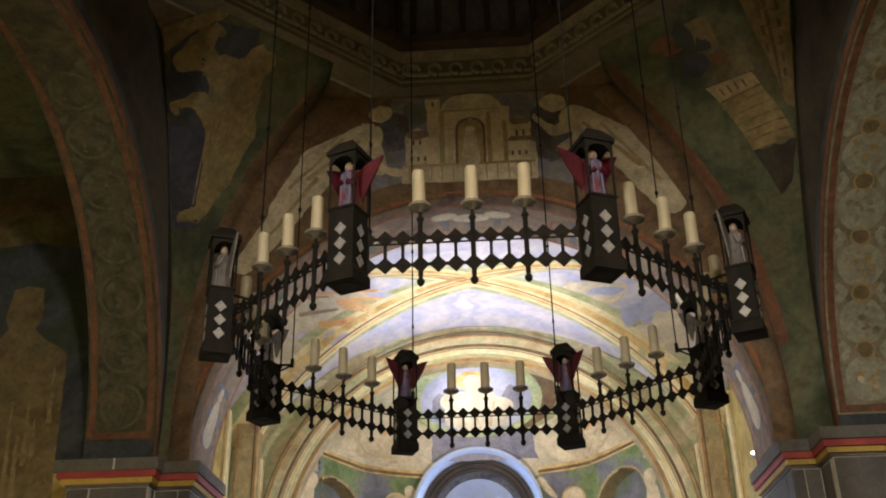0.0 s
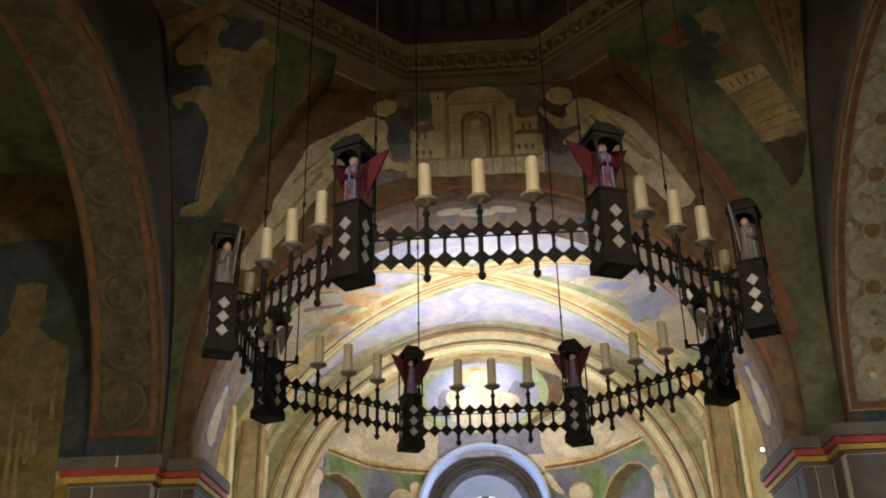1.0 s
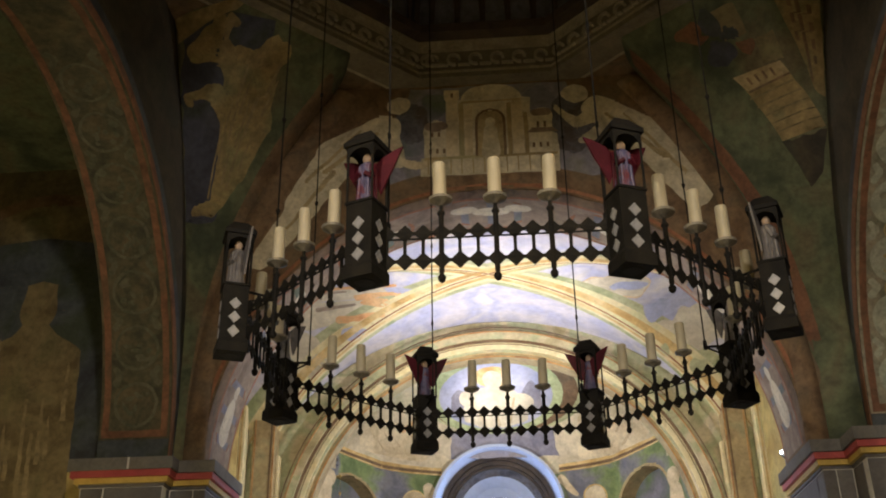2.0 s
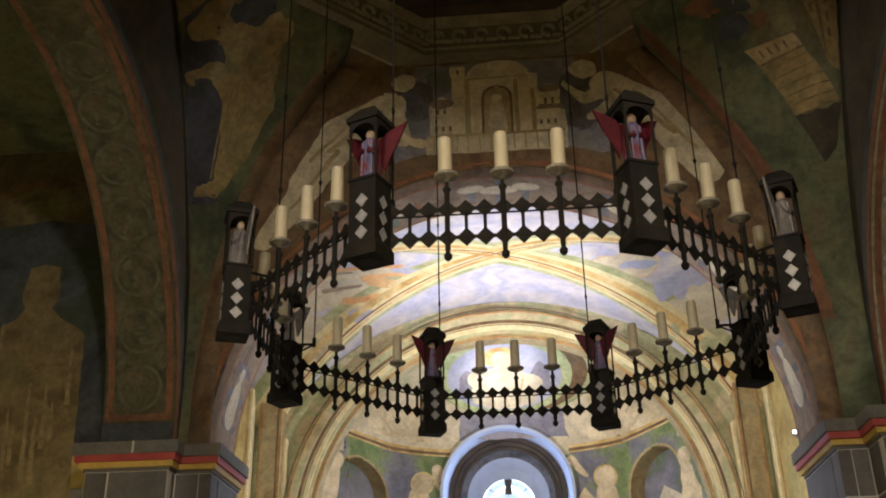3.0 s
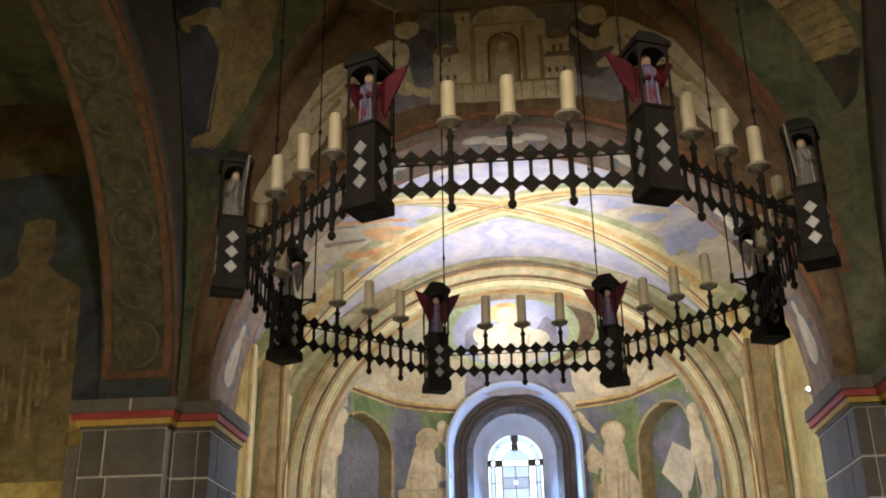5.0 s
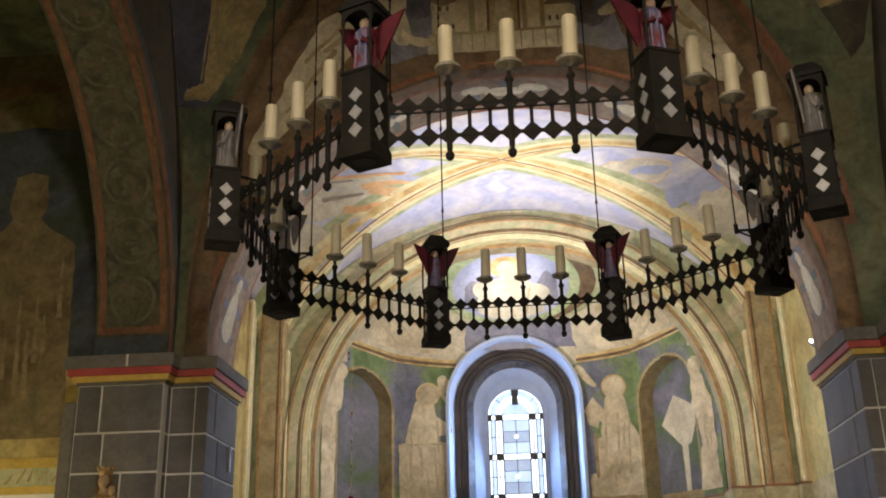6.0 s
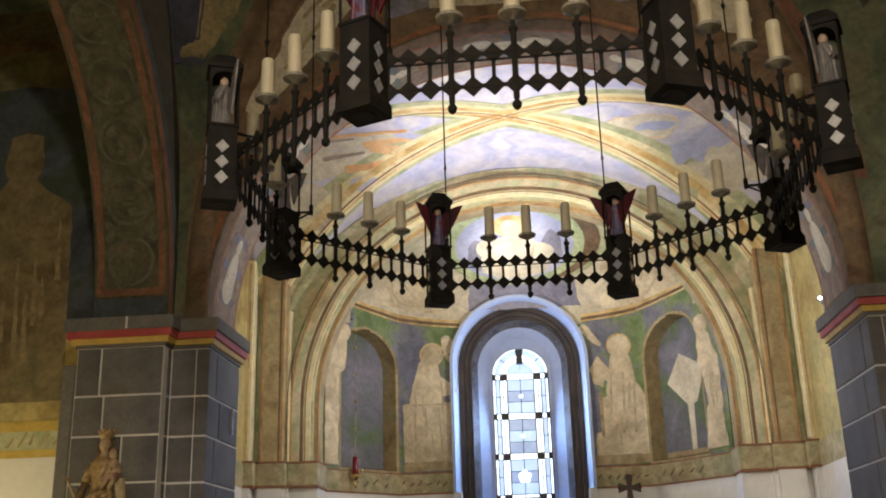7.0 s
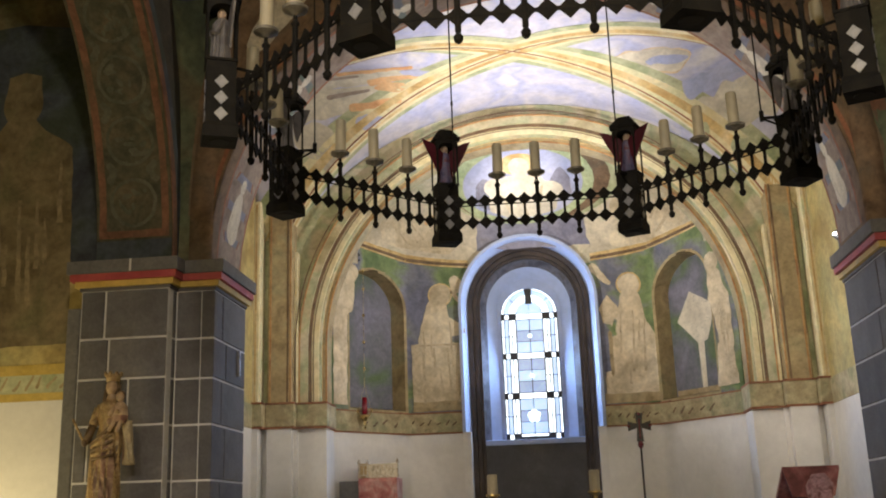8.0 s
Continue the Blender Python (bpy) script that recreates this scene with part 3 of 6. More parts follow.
CZ, CH = 5.45, 1.75
XW, Z_SILL, Z_WS = -0.25, 2.80, 4.89      # window
N_TH, N_W, N_Z0, N_ZS = 53.5, 11.5, 3.30, 4.84
N_R = 0.55


def plan_y(x):
    """Depth of the apse wall: a flat middle with slanted sides."""
    d = abs(x)
    return 6.72 - AY if d <= 1.88 else (6.72 - AY) + (d - 1.88) / (A_A - 1.88) * (0.1 - (6.72 - AY))


def fn_apse(th, z):
    """The wall is faceted below and rounds into an ellipse in the half dome."""
    def place(th, z):
        a = radians(th)
        c = 1.0 if z <= CZ else math.sqrt(max(0.0, 1 - ((z - CZ) / CH) ** 2))
        x = A_A * math.sin(a)
        k = max(0.0, min(1.0, (z - 5.35) / 0.75))
        k = k * k * (3 - 2 * k)
        y = plan_y(x) * (1 - k) + A_B * math.cos(a) * k
        return Vector((AX + c * x, AY + c * y, z))
    p = place(th, z)
    du = place(th + 0.5, z) - place(th - 0.5, z)
    dv = place(th, z + 0.01) - place(th, z - 0.01)
    n = du.cross(dv)
    if n.length < 1e-9:
        n = Vector((0, -1, 0))
    n.normalize()
    if n.y * (p.y - AY) + n.x * (p.x - AX) + n.z * 0.5 > 0:
        n = -n
    return tuple(p), n


def niche_outline(side, grow=0.0):
    """Round-headed outline in degrees round the apse and metres up; grow widens it."""
    deg = math.degrees(1 / 2.8)
    w = N_W + grow * deg
    pts = [(side * N_TH - w, N_Z0 - grow), (side * N_TH + w, N_Z0 - grow)]
    pts += [(side * N_TH + w * math.cos(t), N_ZS + (N_R + grow) * math.sin(t)) for t in (PI * i / 20 for i in range(21))]
    return pts


def inside(pts, u, v):
    hit = False
    for (ua, va), (ub, vb) in zip(pts, pts[1:] + pts[:1]):
        if (va <= v) != (vb <= v) and u < ua + (v - va) / (vb - va) * (ub - ua):
            hit = not hit
    return hit


def window_hole(th, z):
    x = fn_apse(th, z)[0][0] - XW
    return abs(x) < 1.045 and (z < Z_WS or x * x + (z - Z_WS) ** 2 < 1.045 ** 2)


holes = [niche_outline(-1, 0.03), niche_outline(1, 0.03)]
bm = shell(fn_apse, -90, 90, 2.95, CZ, 240, 110, 0.06, keep=lambda t, z: not window_hole(t, z) and not any(inside(h, t, z) for h in holes))
wall_apse = structure(link("wall_apse", bm, APSE, smooth=True), "curved apse wall frescoed in green and blue", "wall")
bm = shell(fn_apse, -90, 90, 0.45, 2.95, 140, 10, 0.06, keep=lambda t, z: abs(fn_apse(t, z)[0][0] - XW) > 0.95)
structure(link("wall_apse_dado", bm, WHITE, smooth=True), "limewashed lower apse wall", "wall")


def fn_conch(th, ph):
    return fn_apse(th, CZ + CH * math.sin(radians(ph)))


bm = shell(fn_conch, -90, 90, 0, 89, 120, 60, 0.06, keep=lambda t, p: not window_hole(t, CZ + CH * math.sin(radians(p))) and not any(inside(h, t, CZ + CH * math.sin(radians(p))) for h in holes))
conch = structure(link("ceiling_conch", bm, CONCH, smooth=True), "half dome of the apse frescoed in cream and green", "half dome")


def fn_conchx(x, z):
    """The apse by distance across and height."""
    c = 1.0 if z <= CZ else math.sqrt(max(1e-4, 1 - ((z - CZ) / CH) ** 2))
    s = max(-0.999, min(0.999, (x - AX) / (A_A * c)))
    return fn_apse(math.degrees(math.asin(s)), z)


# unseen outer shell, added behind the apse to keep daylight at the window alone
structure(link("wall_apse_outer", shell(lambda t, z: ((AX + 3.5 * math.sin(radians(t)), AY + 2.6 * math.cos(radians(t)), z), (-math.sin(radians(t)), -math.cos(radians(t)), 0)), -92, 92, 0, 8.2, 40, 4, 0.1), FLOORM), "unseen outer shell blocking sky light behind the apse", "wall")
structure(link("ceiling_apse_outer", box(bmesh.new(), -4.6, 4.2, 5.0, 8.1, 8.2, 8.3), FLOORM), "unseen slab blocking sky light over the apse", "ceiling")
structure(link("ceiling_chancel_outer", box(bmesh.new(), -4.6, 4.3, 1.4, 5.0, 8.2, 8.3), FLOORM), "unseen slab blocking sky light over the vault", "ceiling")

# ---- piers of the chancel arch ----


def stone_pier(name, side):
    """Stepped pier of dark ashlar with white joints, a painted moulding and a slab; side is -1 or 1."""
    yf = 0.22 if side < 0 else 0.0
    pier = empty(name, pose(0, 0, 0), "stepped pier of dark grey ashlar with white joints and a painted cornice", "pier", kind="structure")
    xs = lambda d: XC + side * d
    inner, step, outer = (2.98, 3.35, 4.2) if side < 0 else (3.13, 3.42, 4.28)
    back = Y_BACK if side < 0 else 1.72
    ztop = 3.87

    def prism_xy(z0, z1, grow, mat, nm, label=""):
        o = [(inner - grow, back), (inner - grow, Y_WALL - grow), (step - grow, Y_WALL - grow), (step - grow, yf - grow), (outer + grow, yf - grow), (outer + grow, back)]
        bm = prism(bmesh.new(), [(xs(d), y) for d, y in o], XY, z0, z1)
        return part(nm, bm, mat, pier, label)
    prism_xy(0, ztop, -0.004, MORTAR, "core", "white mortar joints")
    prism_xy(ztop, ztop + 0.035, 0.015, STONE, "neck")
    prism_xy(ztop + 0.03, ztop + 0.09, 0.05, YELP, "moulding", "yellow painted moulding")
    prism_xy(ztop + 0.085, ztop + 0.15, 0.085, REDP, "moulding", "red painted moulding")
    prism_xy(ztop + 0.15, ZS, 0.11, SLAB, "slab", "plain grey stone slab")
    courses = [3.87, 3.41, 3.035, 2.61, 2.11, 1.68, 1.26, 0.84, 0.42, 0.0]
    meshes = {}

    def block(x0, x1, y0, y1, z0, z1):
        key = (round(abs(x1 - x0), 3), round(abs(y1 - y0), 3), round(z1 - z0, 3))
        if key not in meshes:
            bm = box(bmesh.new(), -key[0] / 2, key[0] / 2, -key[1] / 2, key[1] / 2, -key[2] / 2, key[2] / 2, 0.006)
            ob = part("stone_block", bm, STONE, pier)
            meshes[key] = ob.data
        else:
            ob = share("stone_block", meshes[key], pier, Matrix())
        ob.matrix_basis = pose((x0 + x1) / 2, (y0 + y1) / 2, (z0 + z1) / 2)
    g = 0.010
    for i, (zt, zb) in enumerate(zip(courses, courses[1:])):
        cut = step + (0.61, 0.56, 0.36, 0.72, 0.5, 0.62, 0.4, 0.58, 0.46)[i]
        for a, b in ((step, cut), (cut, outer)):
            block(*sorted((xs(a + g), xs(b - g))), yf - 0.004, yf + 0.11, zb + g, zt - g)
        block(*sorted((xs(inner + 0.13), xs(step - g))), Y_WALL - 0.004, Y_WALL + 0.08, zb + g, zt - g)
        block(*sorted((xs(step + g * 0.0 - 0.004), xs(step + 0.1))), yf + 0.118, Y_WALL - g, zb + g, zt - g)
        ycut = 0.66 if i % 2 == 0 else 0.78
        for a, b in ((Y_WALL, ycut), (ycut, back)):
            block(*sorted((xs(inner - 0.004), xs(inner + 0.12))), a + (g if a > Y_WALL else -0.004), b - g, zb + g, zt - g)
    return pier


pier_n = stone_pier("wall_pier_north", -1)
pier_s = stone_pier("wall_pier_south", 1)

part("slab_joint", box(bmesh.new(), -3.79, -3.772, 0.104, 0.2, ZS - 0.118, ZS - 0.002), MORTAR, pier_n, "pale mortar joint")
strip = empty("strip_light", pose(-3.055, 1.16, 3.14), "slim white metal strip light mounted on the pier", "lamp")
part("housing", box(bmesh.new(), -0.013, 0.014, -0.012, 0.012, 0.0, 0.26, 0.004), MILK, strip, "white metal housing")
part("bracket", box(bmesh.new(), -0.03, -0.012, -0.008, 0.008, 0.1, 0.16), MILK, strip)

# narrow stone jamb beside the north pier
jamb = structure(link("trim_jamb", box(bmesh.new(), -4.43, -4.305, 0.24, YT + 0.01, 0, 3.72, 0.012), SLAB), "narrow dark stone jamb beside the pier", "jamb")

# ---- apse arch, pilasters and dado bands ----


def arch_order(r0, r1, y0, y1, mat, name="trim_arch", label="painted ochre arch moulding", z0=2.95):
    """A moulded order of the apse arch: ring with straight jambs down to the dado."""
    bm = bmesh.new()
    ring_band(bm, r0, r1, PI, 0, 64, XA, Z_AP, y0, y1, XZ)
    for s in (-1, 1):
        a, b = sorted((XA + s * r0, XA + s * r1))
        box(bm, a, b, y0, y1, z0, Z_AP)
    bmesh.ops.remove_doubles(bm, verts=bm.verts[:], dist=1e-5)
    return structure(link(name, bm, mat), label, "moulding")


arch_order(2.83, 2.92, 5.1, 5.38, OLIVE, label="ochre inner roll of the apse arch")
arch_order(2.92, 3.02, 4.97, 5.1, YELLOW, label="straw-coloured fillet of the apse arch")
arch_order(3.02, 3.06, 4.94, 5.0, BROWN, label="rust-red line of the apse arch")
arch_order(3.06, 3.19, 4.9, 5.0, ARCHO, label="ochre moulding of the apse arch")
for r, y, w, mat in ((2.833, 5.09, 0.022, RUSTO), (2.895, 5.09, 0.018, OCHRE), (2.99, 4.965, 0.01, BROWN), (3.165, 4.89, 0.02, RUSTO), (3.215, 4.85, 0.014, BROWN)):
    arch_order(r, r + w, y, y + 0.012, mat, "trim_line", "thin painted line on the apse arch")
for s in (-1, 1):
    for d, y0, mat in ((3.25, 4.735, RUSTO), (3.29, 4.735, BROWN), (3.53, 4.735, RUSTO), (3.70, 4.595, OCHRE)):
        a, b = sorted((XA + s * d, XA + s * (d + 0.022)))
        structure(link("trim_line", box(bmesh.new(), a, b, y0, y0 + 0.02, 3.29, 6.05), mat), "thin painted line on a pilaster", "line")
for s in (-1, 1):
    for d0, d1, y0, mat in ((3.19, 3.24, 4.86, YELLOW), (3.24, 3.58, 4.74, OLIVE), (3.58, 3.66, 4.84, GREEN), (3.66, 3.76, 4.6, YELLOW)):
        a, b = sorted((XA + s * d0, XA + s * d1))
        structure(link("trim_pilaster", box(bmesh.new(), a, b, y0, 5.0, 2.95, 6.1 if d0 > 3.2 else 5.4, 0.01), mat), "painted pilaster strip beside the apse arch", "pilaster")
        structure(link("trim_pilaster_base", box(bmesh.new(), a, b, y0 - 0.01, 5.0, 0.45, 2.95, 0.005), WHITE), "limewashed foot of a pilaster", "pilaster")
    for d0, d1, y0 in ((2.775, 3.2, 4.84), (3.2, 3.6, 4.72), (3.6, 3.77, 4.58)):
        a, b = sorted((XA + s * d0, XA + s * d1))
        structure(link("trim_band", box(bmesh.new(), a, b, y0, 5.0 if d0 > 3 else 5.41, 2.96, 3.26, 0.01), BAND), "ochre ornamental band above the white dado", "band")
        structure(link("trim_line", box(bmesh.new(), a, b, y0 - 0.006, 5.0 if d0 > 3 else 5.41, 3.26, 3.285), RUST), "rust-red line above the ornamental band", "line")
        structure(link("trim_line", box(bmesh.new(), a, b, y0 - 0.006, 5.0 if d0 > 3 else 5.41, 2.935, 2.96), RUST), "rust-red line below the ornamental band", "line")
    a, b = sorted((XA + s * 2.8, XA + s * 3.2))
    structure(link("wall_dado_pier", box(bmesh.new(), a, b, 4.915, 5.39, 0.45, 2.94, 0.005), WHITE), "limewashed jamb below the apse arch", "wall")
    # side walls of the chancel: dado, band
    x0, x1 = sorted((XA + s * 3.742, XA + s * 3.75))
    structure(link("wall_dado_side", box(bmesh.new(), x0, x1, Y_BACK + 0.01, 4.6, 0.45, 2.94), WHITE), "limewashed dado of the chancel wall", "wall")
    structure(link("trim_band_side", box(bmesh.new(), *sorted((XA + s * 3.735, XA + s * 3.75)), Y_BACK + 0.01, 4.6, 2.94, 3.26), BAND), "ochre ornamental band above the white dado", "band")

painted("band_paint", fn_apse, [rect(-89, -21, 2.96, 3.24), rect(21, 89, 2.96, 3.24)], BAND, wall_apse, rows=4, label="ochre ornamental band")
painted("line_paint", fn_apse, [rect(-89, -21, 3.24, 3.265), rect(21, 89, 3.24, 3.265), rect(-89, -21, 2.935, 2.96), rect(21, 89, 2.935, 2.96)], RUST, wall_apse, rows=14, lift=0.006, label="rust-red lines")

# ribs of the vault, painted as ochre and straw bands
for sx in (-1, 1):
    for sy in (-1, 1):
        for w0, w1, mat, lift in ((-0.20, 0.20, YELLOW, 0.011), (-0.13, -0.05, OCHRE, 0.016), (0.05, 0.13, OCHRE, 0.016), (-0.012, 0.012, RUST, 0.018), (-0.30, -0.2, GREEN, 0.009), (0.2, 0.30, GREEN, 0.009)):
            bm = bmesh.new()
            prev = None
            for i in range(73):
                k = i / 72
                row = []
                d = Vector((sx * V_A, sy * V_B)).normalized()
                for j in range(7):
                    w = w0 + (w1 - w0) * j / 6
                    # the angle k runs from crown to springing
                    q = math.sin(k * PI / 2 * 0.97)
                    x, y = XA + sx * V_A * q - d.y * w, V_CY + sy * V_B * q + d.x * w
                    z = fn_vault(x, y)[0][2] - lift * 0.6
                    row.append(bm.verts.new((x, y, z)))
                if prev:
                    for j in range(6):
                        bm.faces.new((prev[j], prev[j + 1], row[j + 1], row[j]))
                prev = row
            part("rib_paint", bm, mat, vault, smooth=True)

# ---- window of the apse ----
win = empty("window_1", pose(XW, 6.72, 0), "round-headed stained window in a pale splayed frame", "window", kind="structure")


def window_ring(name, r0, r1, y0, y1, z0, mat, label=""):
    bm = bmesh.new()
    ring_band(bm, r0, r1, PI, 0, 32, 0, Z_WS, y0, y1, XZ)
    for s in (-1, 1):
        a, b = sorted((s * r0, s * r1))
        box(bm, a, b, y0, y1, z0, Z_WS)
    bmesh.ops.remove_doubles(bm, verts=bm.verts[:], dist=1e-5)
    return part(name, bm, mat, win, label)


def splay(name, r0, y0, r1, y1, z0, mat, label=""):
    """A splayed reveal from radius r0 at depth y0 to radius r1 at y1."""
    bm = bmesh.new()
    prev = None
    pts = lambda r: [(-r, z0)] + [(r * math.cos(t), Z_WS + r * math.sin(t)) for t in (PI - PI * i / 32 for i in range(33))] + [(r, z0)]
    A, B, C = ([bm.verts.new((u, y, v)) for u, v in pts(r)] for r, y in ((r0, y0), (r1, y1), (r0 + 0.03, y1)))
    for i in range(len(A) - 1):
        bm.faces.new((A[i], A[i + 1], B[i + 1], B[i]))
        bm.faces.new((B[i], B[i + 1], C[i + 1], C[i]))
        bm.faces.new((C[i], C[i + 1], A[i + 1], A[i]))
    return part(name, bm, mat, win, label)


GW, GZ0, GZ1 = 0.445, 2.87, 4.78
splay("outer_reveal", 1.02, -0.09, 0.94, 0.28, 2.95, JAMBW, "plaster surround tinted blue-white for daylight")
window_ring("outer_edge", 1.02, 1.065, -0.09, 0.1, 2.95, JAMBW, "pale plaster edge")
window_ring("roll_moulding", 0.87, 0.945, 0.2, 0.34, 0.45, ROLL, "dark brown roll moulding")
window_ring("roll_moulding", 0.80, 0.865, 0.24, 0.36, 0.45, ROLL, "dark brown middle roll")
window_ring("roll_moulding", 0.755, 0.795, 0.28, 0.38, 0.45, ROLL, "dark brown inner roll")
for s in (-1, 1):
    part("dado_edge", box(bmesh.new(), *sorted((s * 0.946, s * 1.065)), -0.028, 0.3, 0.45, 2.95), WHITE, win, "limewashed edge below the window surround")
splay("inner_reveal", 0.76, 0.36, 0.665, 0.47, Z_SILL, SHADEB, "dark blue-brown splayed reveal")
splay("inner_reveal", 0.665, 0.47, 0.50, 0.60, Z_SILL, JAMBW, "splayed plaster reveal tinted blue for daylight")
part("window_frame", prism(bmesh.new(), [(-0.505, Z_SILL), (-0.505, Z_WS)] + arc(0.505, PI, 0, 32, 0, Z_WS)[1:-1] + [(0.505, Z_WS), (0.505, Z_SILL), (0.45, Z_SILL), (0.45, GZ1)] + arc(0.45, 0, PI, 32, 0, GZ1)[1:-1] + [(-0.45, GZ1), (-0.45, Z_SILL)], XZ, 0.59, 0.64), JAMBW, win, "plaster frame tinted blue for daylight")
part("window_sill", box(bmesh.new(), -0.752, 0.752, 0.28, 0.64, Z_SILL - 0.05, Z_SILL + 0.03, 0.008), JAMBW, win, "pale sloping sill")
part("panel_below", box(bmesh.new(), -0.752, 0.752, 0.3, 0.42, 0.45, Z_SILL - 0.05, 0.0), ALTARW, win, "dark slate panel below the window")

# glass: a border of pale panes, lead bars and dark square knots
YG = 0.62


def pane(x0, x1, z0, z1, mat, y=YG):
    return part("pane", box(bmesh.new(), x0, x1, y, y + 0.006, z0, z1), mat, win)


part("backing_pane", prism(bmesh.new(), [(-GW, GZ0 - 0.04), (GW, GZ0 - 0.04)] + arc(GW, 0, PI, 32, 0, GZ1), XZ, YG + 0.02, YG + 0.03), LEAD, win, "dark lead ground of the glazing")
bars = [GZ0 + 0.02 + (GZ1 - GZ0 - 0.02) * k / 3 for k in range(4)]
for zi, (za, zb) in enumerate(zip(bars, bars[1:])):
    for s in (-1, 1):
        for x0, x1, mat in ((0.408, 0.434, CLEARP), (0.335, 0.392, BLUEP), (0.290, 0.318, CLEARP), (0.225, 0.272, CLEARP)):
            a, b = sorted((s * x0, s * x1))
            mid = (za + zb) / 2
            for c, d in ((za + 0.05, mid - 0.006), (mid + 0.006, zb - 0.05)):
                pane(a, b, c, d, mat)
    for x0, x1 in ((-0.205, -0.006), (0.006, 0.205)):
        n = 3
        for k in range(n):
            c, d = za + 0.05 + (zb - za - 0.1) * k / n, za + 0.05 + (zb - za - 0.1) * (k + 1) / n
            pane(x0, x1, c + 0.005, d - 0.005, GREYP if (k + zi) % 2 else BLUEP)
    if zi > 0:
        part("pane", lathe(bmesh.new(), [(0.03, -0.004), (0.03, 0.004)], 10), CLEARP, win).matrix_basis = pose(0, YG - 0.006, (za + zb) / 2, 90)
for i, z in enumerate(bars):
    for a, b in ((-0.205, -0.006), (0.006, 0.205)):
        pane(a, b, z + 0.006, z + 0.04, CLEARP)
        if i:
            pane(a, b, z - 0.04, z - 0.006, CLEARP)
    for s in (-1, 1):
        for x0, x1, h in ((0.21, 0.325, 0.055), (0.39, 0.44, 0.05)):
            a, b = sorted((s * x0, s * x1))
            part("knot", box(bmesh.new(), a, b, YG - 0.008, YG + 0.004, z - h, z + h, 0.004), LEAD, win)
        pane(*sorted((s * 0.33, s * 0.385)), z - 0.035, z + 0.035, CLEARP)
# round head: two bright arcs with a bluer ring between
for r0, r1, mat in ((0.405, 0.435, CLEARP), (0.325, 0.395, BLUEP), (0.285, 0.318, CLEARP), (0.215, 0.275, CLEARP)):
    for a0, a1 in ((PI * 0.98, PI * 0.78), (PI * 0.77, PI * 0.55), (PI * 0.45, PI * 0.23), (PI * 0.22, PI * 0.02)):
        bm = bmesh.new()
        ring_band(bm, r0, r1, a0, a1, 8, 0, GZ1 + 0.03, YG, YG + 0.006, XZ)
        part("pane", bm, mat, win)
for a0, a1 in ((PI, PI / 2 + 0.03), (PI / 2 - 0.03, 0)):
    bm = prism(bmesh.new(), [(0.0, GZ1 + 0.05)] + [(u, v + 0.02) for u, v in arc(0.2, a0, a1, 10, 0, GZ1 + 0.03)], XZ, YG, YG + 0.006)
    part("pane", bm, BLUEP, win)
for z, h in ((GZ1 + 0.25, 0.05), (GZ1 + 0.40, 0.035)):
    part("knot", box(bmesh.new(), -0.055, 0.055, YG - 0.008, YG + 0.004, z - h, z + h, 0.004), LEAD, win)
# five-petalled flower in the lowest panel
zf = (bars[0] + bars[1]) / 2
bm = bmesh.new()
for k in range(5):
    a = PI / 2 + 2 * PI * k / 5
    lathe(bm, [(0.045, -0.003), (0.045, 0.003)], 10, (0.058 * math.cos(a), 0.058 * math.sin(a), 0.0005 * k))
part("flower_pane", bm, CLEARP, win, "white five-petalled flower").matrix_basis = pose(0, YG - 0.008, zf, 90)

# niches
for s in (-1, 1):
    niche = empty("wall_niche", pose(0, 0, 0), "shallow round-headed niche painted blue in the apse wall", "niche", kind="structure")
    ol = niche_outline(s)
    bm = bmesh.new()

    def deep(u, v, d):
        p, n = fn_apse(u, v)
        q = fn_apse(s * N_TH, 4)[1]
        return Vector((p[0], p[1], v)) - Vector((q.x, q.y, 0)) * d
    front = [bm.verts.new(deep(u, v, -0.01)) for u, v in ol]
    back = [bm.verts.new(deep(u, v, 0.30)) for u, v in ol]
    for i in range(len(ol)):
        j = (i + 1) % len(ol)
        bm.faces.new((front[i], front[j], back[j], back[i]))
    part("reveal", bm, OLIVE, niche, "olive-brown painted reveal")
    bm = bmesh.new()
    bm.faces.new([bm.verts.new(deep(u, v, 0.28)) for u, v in ol])
    bmesh.ops.triangulate(bm, faces=bm.faces[:])
    part("back", bm, NICHEBLUE, niche, "blue and green painted back")
    painted("border_paint", fn_apse, [niche_outline(s, 0.045)], OLIVE, niche, lift=0.012, holes=[ol], rows=60, label="olive painted border")

# ---- chandelier: an octagonal iron crown with candles and eight lantern towers ----
CROWN = pose(0.017, -1.99, 4.066) @ Matrix.Scale(0.78, 4)     # tips of the pendants, under the middle of the drum
APO, R_T = 2.46, 2.755
STEP = 0.1493


def bar(bm, x0, x1, z0, z1, y=0.012):
    return box(bm, x0, x1, -y, y, z0, z1)


def diamond_mesh():
    h = 0.078
    bm = prism(bmesh.new(), [(-h, 0), (0, -h), (h, 0), (0, h)], XZ, -0.008, 0.008)
    return bm


